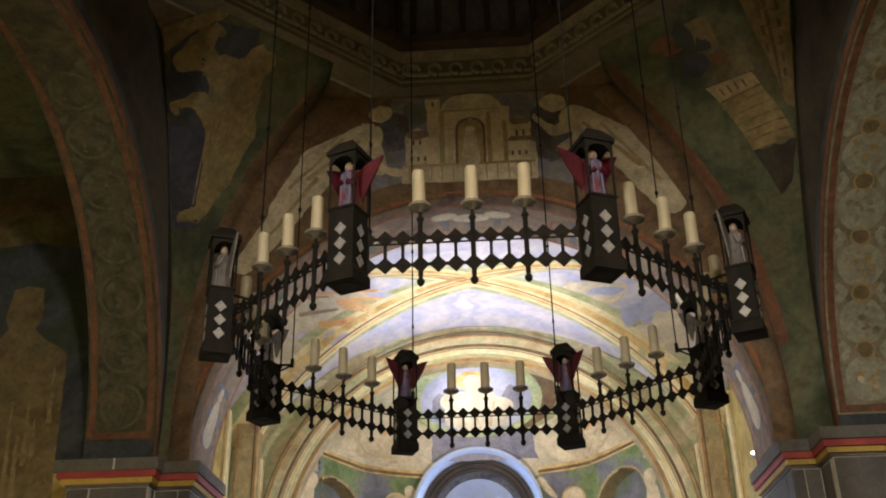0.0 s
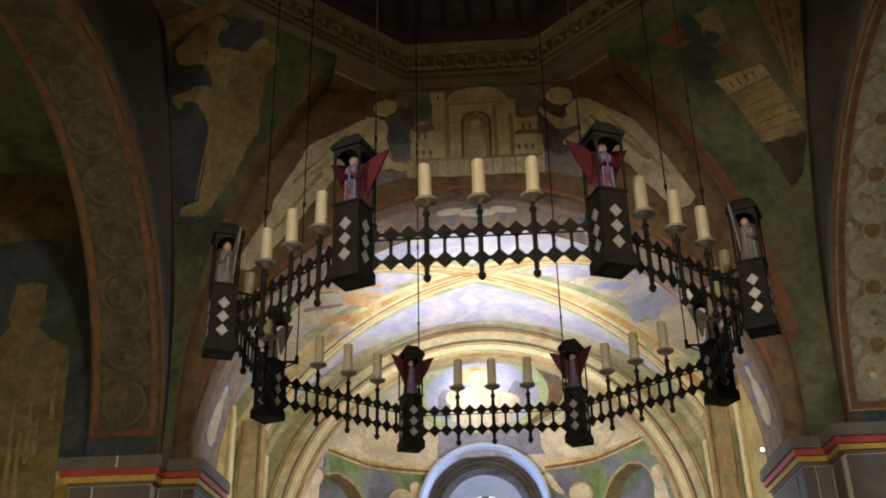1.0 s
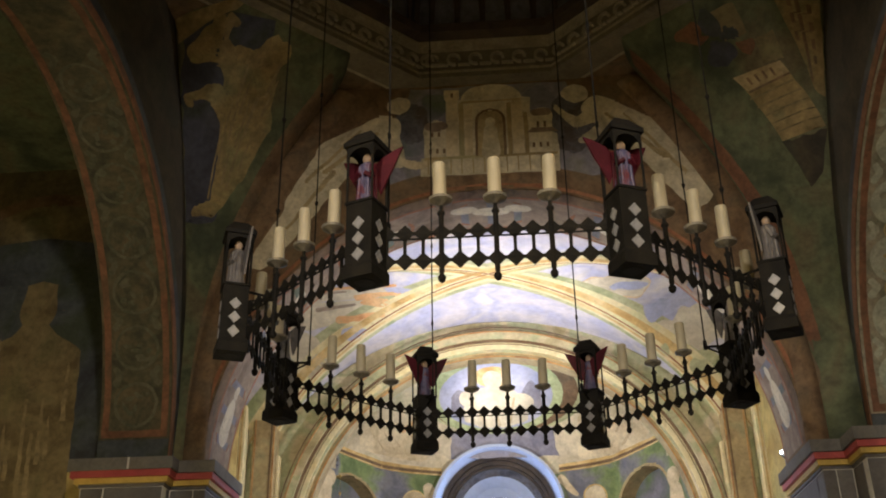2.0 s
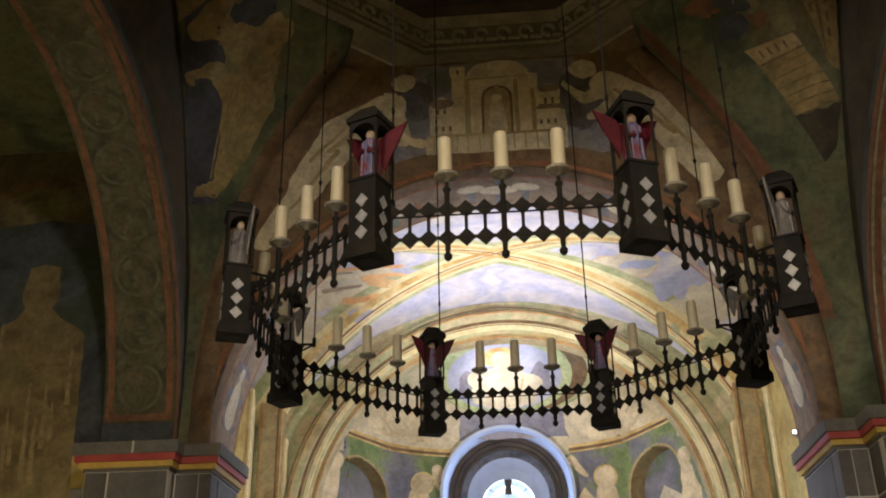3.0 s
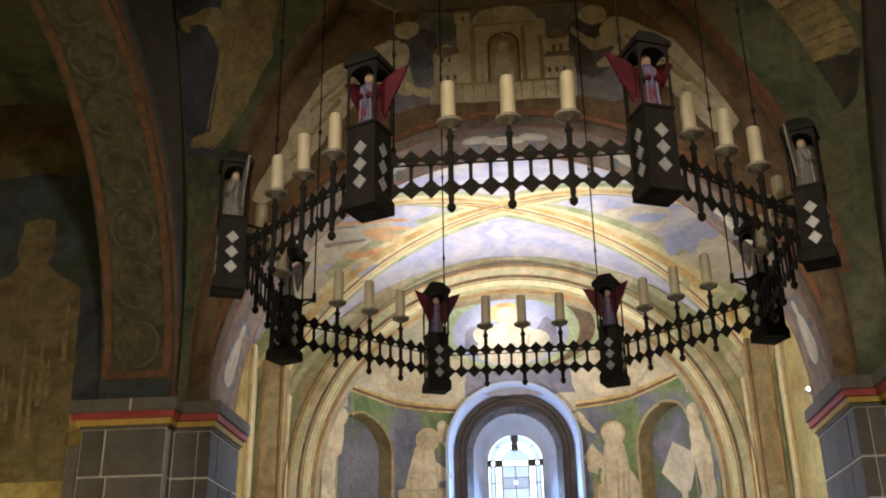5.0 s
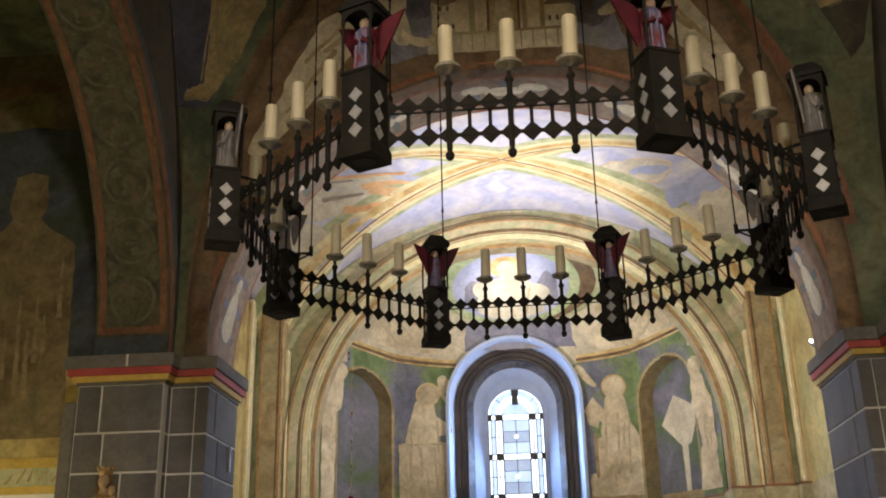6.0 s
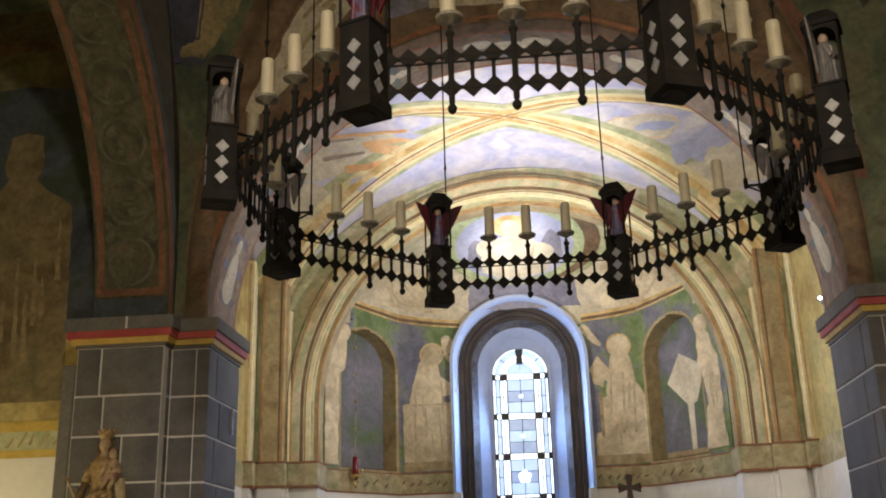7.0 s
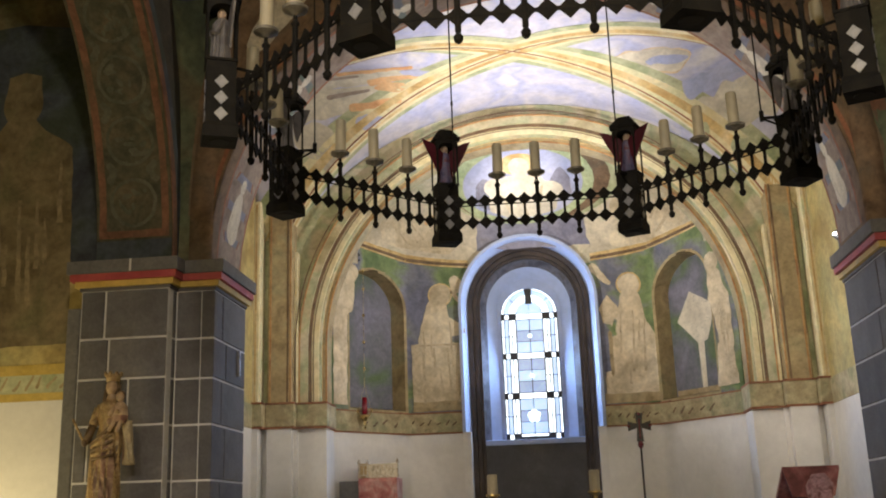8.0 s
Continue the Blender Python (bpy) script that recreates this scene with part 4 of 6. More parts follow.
chandelier = empty("chandelier", CROWN, "octagonal wrought-iron crown chandelier with ivory candles", "chandelier")
diamond = None
posts = []
for k in range(8):
    a = -90 + 45 * k
    m = pose(APO * math.cos(radians(a)), APO * math.sin(radians(a)), 0, 0, 0, a + 90)
    bm = bmesh.new()
    half = 0.94
    for z in (0.20, 0.45):
        bar(bm, -half, half, z - 0.012, z + 0.012)
    bar(bm, -half, half, 0.395, 0.405, 0.008)
    panel = part("side_rail", bm, IRON, chandelier, "iron side rail of linked diamonds")
    panel.matrix_basis = m
    for i in range(-6, 7):
        for z in (0.20, 0.45):
            if diamond is None:
                diamond = part("diamond", diamond_mesh(), IRON, panel)
                diamond.matrix_basis = pose(i * STEP, 0, z)
                bm = bmesh.new()
                bar(bm, -0.014, 0.014, 0.26, 0.40, 0.008)
                upright = part("upright", bm, IRON, panel)
                upright.matrix_basis = pose(i * STEP, 0, 0)
            else:
                share("diamond", diamond.data, panel, pose(i * STEP, 0, z))
        if i > -6:
            share("upright", upright.data, panel, pose((i - 0.0) * STEP, 0, 0))
    for j in (-1, 0, 1):
        posts.append(m @ pose(j * 3 * STEP, 0, 0))

bm = bmesh.new()
lathe(bm, [(0.012, 0), (0.03, 0.02), (0.034, 0.05), (0.016, 0.075), (0.022, 0.09), (0.022, 0.60), (0.035, 0.625), (0.03, 0.64), (0.016, 0.66), (0.016, 0.71)], 12)
bm3 = bmesh.new()
lathe(bm3, [(0.016, 0.695), (0.045, 0.715), (0.098, 0.74), (0.102, 0.762), (0.09, 0.762), (0.085, 0.752)], 14)
stem_data = None
bm2 = bmesh.new()
lathe(bm2, [(0.056, 0.752), (0.058, 0.78), (0.056, 1.10), (0.049, 1.118), (0.02, 1.116), (0.008, 1.11)], 16)
rod(bm2, (0, 0, 1.105), (0.004, 0, 1.135), 0.004, 5, 1)
for k, m in enumerate(posts):
    if stem_data is None:
        stem = part("candle_holder", bm, IRON, chandelier, "iron candle post with a drip pan", smooth=False)
        wax = part("candle", bm2, [WAX, LEAD], stem, "thick ivory candle with a black wick", smooth=False)
        pan = part("drip_pan", bm3, PAN, stem, "wax-stained drip pan")
        stem_data, wax_data, pan_data = stem.data, wax.data, pan.data
    else:
        stem = share("candle_holder", stem_data, chandelier, Matrix(), "iron candle post with a drip pan")
        share("drip_pan", pan_data, stem, Matrix(), "wax-stained drip pan")
        wax = share("candle", wax_data, stem, Matrix(), "thick ivory candle with a black wick")
    stem.matrix_basis = m
    wax.matrix_basis = pose(0, 0, (k * 7 % 5 - 2) * 0.003, (k * 5 % 7 - 3) * 0.25, (k * 3 % 7 - 3) * 0.25)


def squa(bm, h0, h1, z0, z1):
    """A square block that tapers from half-width h0 to h1."""
    a, b = ([bm.verts.new((x * h, y * h, z)) for x, y in ((-1, -1), (1, -1), (1, 1), (-1, 1))] for h, z in ((h0, z0), (h1, z1)))
    for i in range(4):
        bm.faces.new((a[i], a[(i + 1) % 4], b[(i + 1) % 4], b[i]))
    bm.faces.new(a[::-1])
    bm.faces.new(b)
    return bm


shared = {}
for k in range(8):
    a = -112.5 + 45 * k
    m = pose(R_T * math.cos(radians(a)), R_T * math.sin(radians(a)), 0, 0, 0, a)

    def piece(key, maker, mat, parent, mm, label=""):
        if key in shared:
            return share(key, shared[key], parent, mm, label)
        ob = part(key, maker(), mat, parent, label)
        ob.matrix_basis = mm
        shared[key] = ob.data
        return ob

    tower = piece("tower", lambda: squa(bmesh.new(), 0.121, 0.121, 0.10, 0.66), IRON, chandelier, m, "square iron lantern tower")
    piece("foot", lambda: squa(bmesh.new(), 0.142, 0.142, -0.01, 0.08), IRON, tower, Matrix(), "flared square foot")
    piece("collar", lambda: squa(bmesh.new(), 0.141, 0.123, 0.082, 0.125), IRON, tower, Matrix())
    piece("floor_plate", lambda: squa(bmesh.new(), 0.131, 0.131, 0.661, 0.685), IRON, tower, Matrix())
    # flat disc below the foot; the hole's darkness is only its colour
    piece("opening", lambda: lathe(bmesh.new(), [(0.001, -0.016), (0.078, -0.016), (0.082, -0.0105)], 16), HOLEBLACK, tower, Matrix(), "black disc drawn as a round hole in the underside")
    for f in range(4):
        fa = 90 * f
        for z in (0.193, 0.333, 0.473):
            piece("glass_diamond", lambda: prism(bmesh.new(), [(-0.056, 0), (0, -0.06), (0.056, 0), (0, 0.06)], XZ, -0.006, 0.004), MILK, tower,
                  pose(0.121 * math.cos(radians(fa)), 0.121 * math.sin(radians(fa)), z, 0, 0, fa + 90), "milky glass diamond")
        piece("colonnette", lambda: rod(bmesh.new(), (0, 0, 0.68), (0, 0, 1.24), 0.011, 6), IRON, tower, pose(0.118 * (1 if f in (0, 3) else -1), 0.118 * (1 if f in (0, 1) else -1), 0))

    def roof():
        bm = bmesh.new()
        squa(bm, 0.15, 0.15, 1.205, 1.245)
        squa(bm, 0.15, 0.07, 1.246, 1.36)
        return bm
    piece("roof", roof, IRON, tower, Matrix(), "hipped iron lantern roof")
    for f in range(4):
        wide = 0.125

        def spandrel():
            """An arched side below the roof."""
            bm = bmesh.new()
            o = [(-wide, 1.205), (-wide, 1.07)] + [((wide - 0.02) * math.cos(t), 1.09 + 0.085 * math.sin(t)) for t in (PI - PI * i / 12 for i in range(13))] + [(wide, 1.07), (wide, 1.205)]
            return prism(bm, o, XZ, -0.006, 0.006)
        piece("spandrel", spandrel, IRON, tower, pose(0.125 * math.cos(radians(90 * f)), 0.125 * math.sin(radians(90 * f)), 0, 0, 0, 90 * f + 90))

    def bracket():
        bm = bmesh.new()
        rod(bm, (-0.11, 0, 0.66), (-0.36, 0, 0.62), 0.014, 6)
        rod(bm, (-0.11, 0, 0.55), (-0.34, 0, 0.61), 0.010, 6)
        rod(bm, (-0.36, -0.0, 0.59), (-0.36, 0, 0.68), 0.022, 8)
        return bm
    piece("bracket", bracket, IRON, tower, Matrix(), "iron bracket arm")

    z = 0.66
    for ln in (0.9, 1.1, 1.6, 1.6, 1.6, 1.6, 1.6, 1.14):
        piece("hanger_rod_%d" % round(ln * 10), lambda: rod(bmesh.new(), (0, 0, 0.04), (0, 0, ln - 0.02), 0.0085, 6), IRON, tower, pose(-0.36, 0, z), "thin iron hanger rod").name = "hanger_rod"
        piece("hook", lambda: ring_band(bmesh.new(), 0.012, 0.024, 0, 2 * PI * 0.97, 10, 0, 0.02, -0.006, 0.006, XZ), IRON, tower, pose(-0.36, 0, z))
        z += ln
        piece("knob", lambda: blob(bmesh.new(), Matrix.Diagonal((0.018, 0.018, 0.028, 1)), seg=6), IRON, tower, pose(-0.36, 0, z))


def angel():
    """A small robed figure with raised wings."""
    bm = bmesh.new()
    lathe(bm, [(0.075, 0.0), (0.085, 0.02), (0.065, 0.14), (0.055, 0.24), (0.068, 0.31), (0.06, 0.35), (0.03, 0.38)], 12, mi=0)
    blob(bm, pose(0, 0, 0.415) @ Matrix.Diagonal((0.038, 0.042, 0.05, 1)), 2, 10)
    for s in (-1, 1):
        rod(bm, (0.0, s * 0.065, 0.34), (0.05, s * 0.075, 0.22), 0.024, 7, 1)
        rod(bm, (0.05, s * 0.075, 0.22), (0.08, s * 0.02, 0.25), 0.02, 7, 1)
        # wing: a curved blade
        pts = [(0.03, 0.36), (0.10, 0.43), (0.19, 0.475), (0.275, 0.50), (0.235, 0.41), (0.20, 0.33), (0.15, 0.24), (0.09, 0.10), (0.05, 0.20)]
        fr = [bm.verts.new((-0.045 - 0.10 * u, s * u, z)) for u, z in pts]
        bk = [bm.verts.new((-0.062 - 0.10 * u, s * u, z)) for u, z in pts]
        n = len(pts)
        fs = [bm.faces.new(fr), bm.faces.new(bk[::-1])] + [bm.faces.new((fr[i], fr[(i + 1) % n], bk[(i + 1) % n], bk[i])) for i in range(n)]
        for f in fs:
            f.material_index = 1
    # cloak folds
    for i in range(7):
        t = radians(-100 + 200 * i / 6)
        rod(bm, (0.075 * math.cos(t), 0.078 * math.sin(t), 0.01), (0.06 * math.cos(t), 0.065 * math.sin(t), 0.33), 0.014, 6, 1 if i in (0, 1, 5, 6) else 0)
    return bm


angel_red = link("angel_figure", angel(), [ROBE, CRIMSON, SKIN])
angel_red.matrix_basis = pose(0, 0, -5)
angel_grey = None
first = True
for k in range(8):
    a = -112.5 + 45 * k
    m = CROWN @ pose(R_T * math.cos(radians(a)), R_T * math.sin(radians(a)), 0.688, 0, 0, a) @ Matrix.Scale(1.06, 4)
    grey = k in (2, 3, 6, 7)
    if grey:
        if angel_grey is None:
            angel_grey = link("angel_figure", angel(), [SILVER, SILVER, SKIN])
            ob = angel_grey
        else:
            ob = new("angel_figure", angel_grey.data)
    elif first:
        ob, first = angel_red, False
    else:
        ob = new("angel_figure", angel_red.data)
    ob.matrix_basis = m
    tagged(ob, "small robed angel figure in silver grey" if grey else "small angel figure with crimson wings and blue robe", "figurine", "angels of the chandelier")

# ---- frescoes: plain shapes in paint on the walls ----


def fn_side(sign, xa):
    """Underside of a crossing arch: place across it, and length along it from the pier."""
    def fn(u, v):
        t = v / R_SIDE
        return (u, CY + R_SIDE * math.cos(t), ZS + R_SIDE * math.sin(t)), (0, -math.cos(t), -math.sin(t))
    return fn


def annulus(cu, cv, r, w):
    return ellipse(cu, cv, r, r), ellipse(cu, cv, r - w, r - w)


rl = random.Random(9)
DIMFIG2 = grained("dull_leaf_fresco", [(0.17, 0.14, 0.08), (0.24, 0.19, 0.11)], 6.0, 30, fine_mix=0.4, seed=50)
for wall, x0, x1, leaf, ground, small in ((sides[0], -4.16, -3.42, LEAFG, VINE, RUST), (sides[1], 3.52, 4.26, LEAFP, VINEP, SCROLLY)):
    fs = fn_side(0, 0)
    mid, half = (x0 + x1) / 2, (x1 - x0) / 2
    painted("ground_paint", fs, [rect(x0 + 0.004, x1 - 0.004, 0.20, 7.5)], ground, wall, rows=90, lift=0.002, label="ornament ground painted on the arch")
    painted("border_paint", fs, [rect(x0 + 0.03, x0 + 0.10, 0.26, 6.2), rect(x1 - 0.10, x1 - 0.03, 0.26, 6.2), rect(x0 + 0.03, x1 - 0.03, 0.22, 0.28)], DULLR, wall, rows=80, label="rust-red painted border", wobble=0.008)
    painted("base_paint", fs, [rect(x0 + 0.004, x1 - 0.004, 0.02, 0.20)], DARKB, wall, rows=4, label="dark painted strip above the slab")
    v = 0.56
    k = 0
    while v < 4.2:
        o, h = annulus(mid, v, 0.235, 0.035)
        if small is SCROLLY:
            painted("medallion_paint", fs, [ellipse(mid, v, 0.235, 0.235)], leaf, wall, rows=24, lift=0.003, wobble=0.012, label="pale green painted roundel")
            o, h = annulus(mid, v + 0.29, 0.105, 0.022)
            painted("ring_paint", fs, [o], SCROLLY, wall, rows=24, holes=[h], lift=0.006, wobble=0.006, label="small ochre painted ring")
            painted("boss_paint", fs, [ellipse(mid, v + 0.29, 0.08, 0.08)], DIMFIG2, wall, rows=12, lift=0.005, wobble=0.02)
            painted("leaf_paint", fs, [ellipse(mid + rl.uniform(-0.13, 0.13), v + rl.uniform(-0.13, 0.13), rl.uniform(0.02, 0.05), rl.uniform(0.015, 0.04), 12, rl.uniform(0, 180)) for _ in range(7)], VINEP if k % 2 else SCROLLY, wall, rows=30, lift=0.005, wobble=0.03, label="painted scroll leaves")
            painted("leaf_paint", fs, [ellipse(mid + s * rl.uniform(0.06, 0.1), v + rl.uniform(-0.1, 0.0), 0.035, 0.03) for s in (-1, 1)], PALE if k == 0 else LEAFP, wall, rows=10, lift=0.007, wobble=0.03)
        else:
            painted("medallion_paint", fs, [o], leaf, wall, rows=30, holes=[h], lift=0.004, wobble=0.015, label="green painted vine ring")
            painted("leaf_paint", fs, [ellipse(mid + rl.uniform(-0.13, 0.13), v + rl.uniform(-0.14, 0.14), rl.uniform(0.02, 0.055), rl.uniform(0.012, 0.035), 12, rl.uniform(0, 180)) for _ in range(9)], leaf if k % 2 else LEAFG, wall, rows=30, lift=0.004, wobble=0.03, label="painted vine leaves")
        for s in (-1, 1):
            painted("leaf_paint", fs, [capsule(mid + s * 0.22, v + 0.22, mid + s * 0.16, v + 0.32, 0.04, 0.02), capsule(mid + s * 0.22, v + 0.36, mid + s * 0.16, v + 0.28, 0.035, 0.02)], leaf, wall, rows=10, lift=0.004, wobble=0.015)
        v += 0.58
        k += 1
    # red edge of the arch towards the crossing
    bm = bmesh.new()
    xi = x1 if x1 < 0 else x0
    d = 0.012 if x1 < 0 else -0.012
    ring_band(bm, R_SIDE + 0.002, R_SIDE + 0.10, 0, PI, 48, CY, ZS, xi - d, xi + d, YZ)
    part("edge_paint", bm, DULLR, wall, "rust-red painted arch edge")
    bm = bmesh.new()
    ring_band(bm, R_SIDE + 0.10, R_SIDE + 0.22, 0, PI, 48, CY, ZS, xi - d * 0.6, xi + d * 0.6, YZ)
    part("edge_paint", bm, DARKB, wall, "dark painted line beside the arch edge")

# city mural over the chancel arch
MURALB = grained("mural_sky_fresco", [(0.17, 0.18, 0.22), (0.26, 0.25, 0.32), (0.20, 0.20, 0.18)], 2.0, 20, fine_mix=0.35, seed=72)
CITY = grained("town_fresco", [(0.47, 0.42, 0.31), (0.64, 0.58, 0.44), (0.55, 0.50, 0.37)], 3.0, 22, fine_mix=0.35, seed=52)


def W(name, shapes, mat, lift, rows=30, wob=0.012, holes=(), label=""):
    return painted(name, fn_front, shapes, mat, wall_east, lift, rows, holes, label, wob)


W("ring_paint", [arc(3.36, PI, 0, 60, 0, ZS) + arc(3.052, 0, PI, 60, 0, ZS)], BROWN, 0.004, 80, 0.0, label="dark brown painted arch band")
W("ring_line_paint", [arc(3.12, PI, 0, 60, 0, ZS) + arc(3.075, 0, PI, 60, 0, ZS)], RUST, 0.006, 80, 0.0, label="rust line along the arch")
W("ground_paint", [[(-1.25, 7.3), (1.35, 7.3), (0.95, 8.6), (-0.9, 8.6)]], MURALB, 0.003, 24, 0.02)
W("sky_paint", [ellipse(-0.9, 7.95, 0.22, 0.3), ellipse(0.62, 8.3, 0.2, 0.25), ellipse(-0.62, 8.35, 0.16, 0.18)], NICHEBLUE, 0.005, 24, 0.05, label="blue painted sky")
W("sky_paint", [ellipse(0.98, 8.0, 0.26, 0.42), ellipse(-0.9, 8.1, 0.24, 0.26)], SHADEB, 0.006, 30, 0.06, label="deep blue painted sky")
W("city_paint", [rect(-0.78, 0.82, 7.38, 7.62), rect(-0.74, -0.45, 7.58, 7.98), rect(-0.38, 0.52, 7.58, 8.42), rect(0.48, 0.82, 7.58, 7.9), rect(0.52, 0.76, 7.88, 8.12), ellipse(-0.6, 7.98, 0.15, 0.16), ellipse(0.06, 8.42, 0.36, 0.2), ellipse(0.64, 8.12, 0.13, 0.13)], CITY, 0.007, 50, 0.012, label="painted ochre town wall and houses")
W("tower_paint", [rect(-0.48, -0.34, 7.6, 8.5), rect(-0.5, -0.32, 8.42, 8.56), rect(0.30, 0.42, 7.6, 8.4), rect(-0.26, -0.17, 7.62, 8.3)], CREAM, 0.009, 30, 0.008, label="pale painted towers")
W("shade_paint", [rect(-0.33, -0.27, 7.6, 8.36), rect(0.24, 0.29, 7.62, 8.34), rect(0.43, 0.48, 7.6, 8.2), rect(-0.74, 0.8, 7.60, 7.625), rect(-0.3, 0.4, 8.36, 8.39)] + [rect(-0.7 + 0.13 * i, -0.685 + 0.13 * i, 7.4, 7.6) for i in range(12)], OLIVE, 0.0095, 60, 0.006, label="olive painted shading of the town")
W("gate_paint", [rect(-0.14, 0.22, 7.62, 8.1), ellipse(0.04, 8.1, 0.18, 0.17)], BROWN, 0.011, 30, 0.006, [rect(-0.11, 0.19, 7.6, 8.1), ellipse(0.04, 8.1, 0.15, 0.14)], label="dark painted outline of a gate")
W("gate_paint", [rect(-0.11, 0.19, 7.62, 8.1), ellipse(0.04, 8.1, 0.15, 0.14)], DIMFIG, 0.0105, 30, 0.006, label="ochre painted gate")
W("figure_paint", [ellipse(0.04, 8.08, 0.06, 0.075), capsule(0.04, 7.96, 0.04, 7.66, 0.08, 0.11)], CITY, 0.013, 24, 0.012, label="plain painted shape in the gate")
W("window_paint", [rect(u, u + 0.03, v, v + 0.07) for u, v in ((-0.42, 8.44), (-0.66, 7.9), (-0.58, 7.9), (-0.68, 7.68), (-0.6, 7.68), (-0.52, 7.68), (0.58, 7.98), (0.66, 7.98), (0.52, 7.7), (0.6, 7.7), (0.68, 7.7))], BROWN, 0.013, 40, 0.0, label="small dark painted windows")
W("roof_paint", [ellipse(-0.6, 8.06, 0.14, 0.07), [(0.46, 7.9), (0.84, 7.9), (0.76, 7.96), (0.52, 7.96)], ellipse(0.64, 8.18, 0.12, 0.06)], ROSE, 0.010, 16, 0.012, label="reddish painted roofs")
W("kneeling_paint", [ellipse(-1.04, 8.38, 0.14, 0.13), capsule(-1.2, 8.05, -1.75, 7.7, 0.2, 0.28), capsule(-1.75, 7.7, -2.15, 7.1, 0.26, 0.2), capsule(-1.15, 7.9, -1.05, 7.6, 0.12, 0.1), capsule(-2.1, 7.1, -2.6, 6.4, 0.18, 0.12)], CITY, 0.007, 60, 0.02, label="plain painted kneeling shape")
W("crescent_paint", [ellipse(-0.83, 7.68, 0.24, 0.2)], CREAM, 0.009, 30, 0.01, holes=[ellipse(-0.80, 7.78, 0.26, 0.19)], label="pale painted crescent")
W("kneeling_paint", [ellipse(1.05, 8.42, 0.16, 0.13), capsule(1.3, 8.2, 1.85, 7.75, 0.18, 0.27), capsule(1.85, 7.75, 2.3, 7.0, 0.25, 0.18), capsule(0.82, 8.22, 1.05, 8.0, 0.035, 0.07), capsule(1.05, 8.0, 1.3, 8.15, 0.07, 0.1), capsule(1.1, 7.75, 1.4, 7.95, 0.05, 0.12)], CITY, 0.007, 60, 0.02, label="plain painted kneeling shape")

# underside of the chancel arch
def S(name, shapes, mat, lift, rows=30, wob=0.0, holes=(), label=""):
    return painted(name, fn_soffit, shapes, mat, wall_east, lift, rows, holes, label, wob)


S("soffit_paint", [rect(1, 179, 0.66, 1.38)], ROSE, 0.004, 30, label="cream and rose painted soffit")
S("soffit_edge_paint", [rect(1, 179, 0.43, 0.62)], BROWN, 0.004, 6, label="dark brown painted soffit edge")
S("soffit_line_paint", [rect(1, 179, 0.62, 0.66), rect(1, 179, 1.34, 1.38)], RUST, 0.006, 20, label="rust-red painted line")
for a, tint in ((13, NICHEBLUE), (38, NICHEBLUE), (63, NICHEBLUE), (90, NICHEBLUE), (117, NICHEBLUE), (142, NICHEBLUE), (167, NICHEBLUE)):
    S("medallion_ring_paint", [ellipse(a, 1.0, 9.6, 0.315)], RUST, 0.006, 40, holes=[ellipse(a, 1.0, 8.7, 0.285)], label="rust-red painted oval ring")
    S("medallion_paint", [ellipse(a, 1.0, 8.7, 0.285)], tint, 0.006, 40, label="blue painted oval")
    if a == 90:
        S("dove_paint", [ellipse(84, 0.88, 3.0, 0.09, turn=0), ellipse(96, 0.88, 3.0, 0.09), ellipse(90, 0.96, 4.2, 0.1)], PALE, 0.009, 30, 0.01, label="white painted winged shape")
    else:
        up = 1 if a < 90 else -1
        S("figure_paint", [ellipse(a + up * 4.6, 1.0, 1.5, 0.07), ellipse(a - up * 1.5, 1.0, 4.8, 0.14), ellipse(a - up * 4, 0.98, 3.0, 0.16)], PALE, 0.009, 30, 0.01, label="pale painted half-length shape")

# pendentives
def P(fn, wall, name, shapes, mat, lift, rows=40, wob=0.012, holes=(), label=""):
    return painted(name, fn, shapes, mat, wall, lift, rows, holes, label, wob)


def broad(shapes):
    """Outlines drawn upright, widened to lie round the pendentive."""
    return [[(u / 0.45, v) for u, v in s] for s in shapes]


pn, ps = pends[-1, 1], pends[1, 1]
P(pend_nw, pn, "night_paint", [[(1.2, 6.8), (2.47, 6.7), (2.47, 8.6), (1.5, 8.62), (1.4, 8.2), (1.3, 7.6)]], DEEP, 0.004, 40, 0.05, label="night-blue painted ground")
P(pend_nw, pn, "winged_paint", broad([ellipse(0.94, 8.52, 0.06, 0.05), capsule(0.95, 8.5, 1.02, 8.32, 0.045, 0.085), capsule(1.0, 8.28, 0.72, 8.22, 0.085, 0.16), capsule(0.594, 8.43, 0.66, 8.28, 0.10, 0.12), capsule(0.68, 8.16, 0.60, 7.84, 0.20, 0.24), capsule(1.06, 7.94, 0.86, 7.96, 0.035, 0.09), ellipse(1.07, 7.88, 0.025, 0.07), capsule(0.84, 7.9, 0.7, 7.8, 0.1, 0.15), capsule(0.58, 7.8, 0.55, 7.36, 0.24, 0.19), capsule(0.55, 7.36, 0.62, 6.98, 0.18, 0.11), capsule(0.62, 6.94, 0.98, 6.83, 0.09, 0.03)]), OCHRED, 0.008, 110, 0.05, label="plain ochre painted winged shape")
P(pend_nw, pn, "rust_paint", [[(0.02, 4.6), (0.85, 4.6), (0.6, 6.2), (0.5, 7.4), (0.42, 8.5), (0.02, 8.55)]], BROWN, 0.005, 40, 0.03, label="brown painted edge")
P(pend_nw, pn, "cloud_paint", [[(2.25, 8.52), (2.49, 8.42), (2.49, 8.64), (2.0, 8.64), (2.06, 8.58)]], OCHRED, 0.006, 16, 0.02)
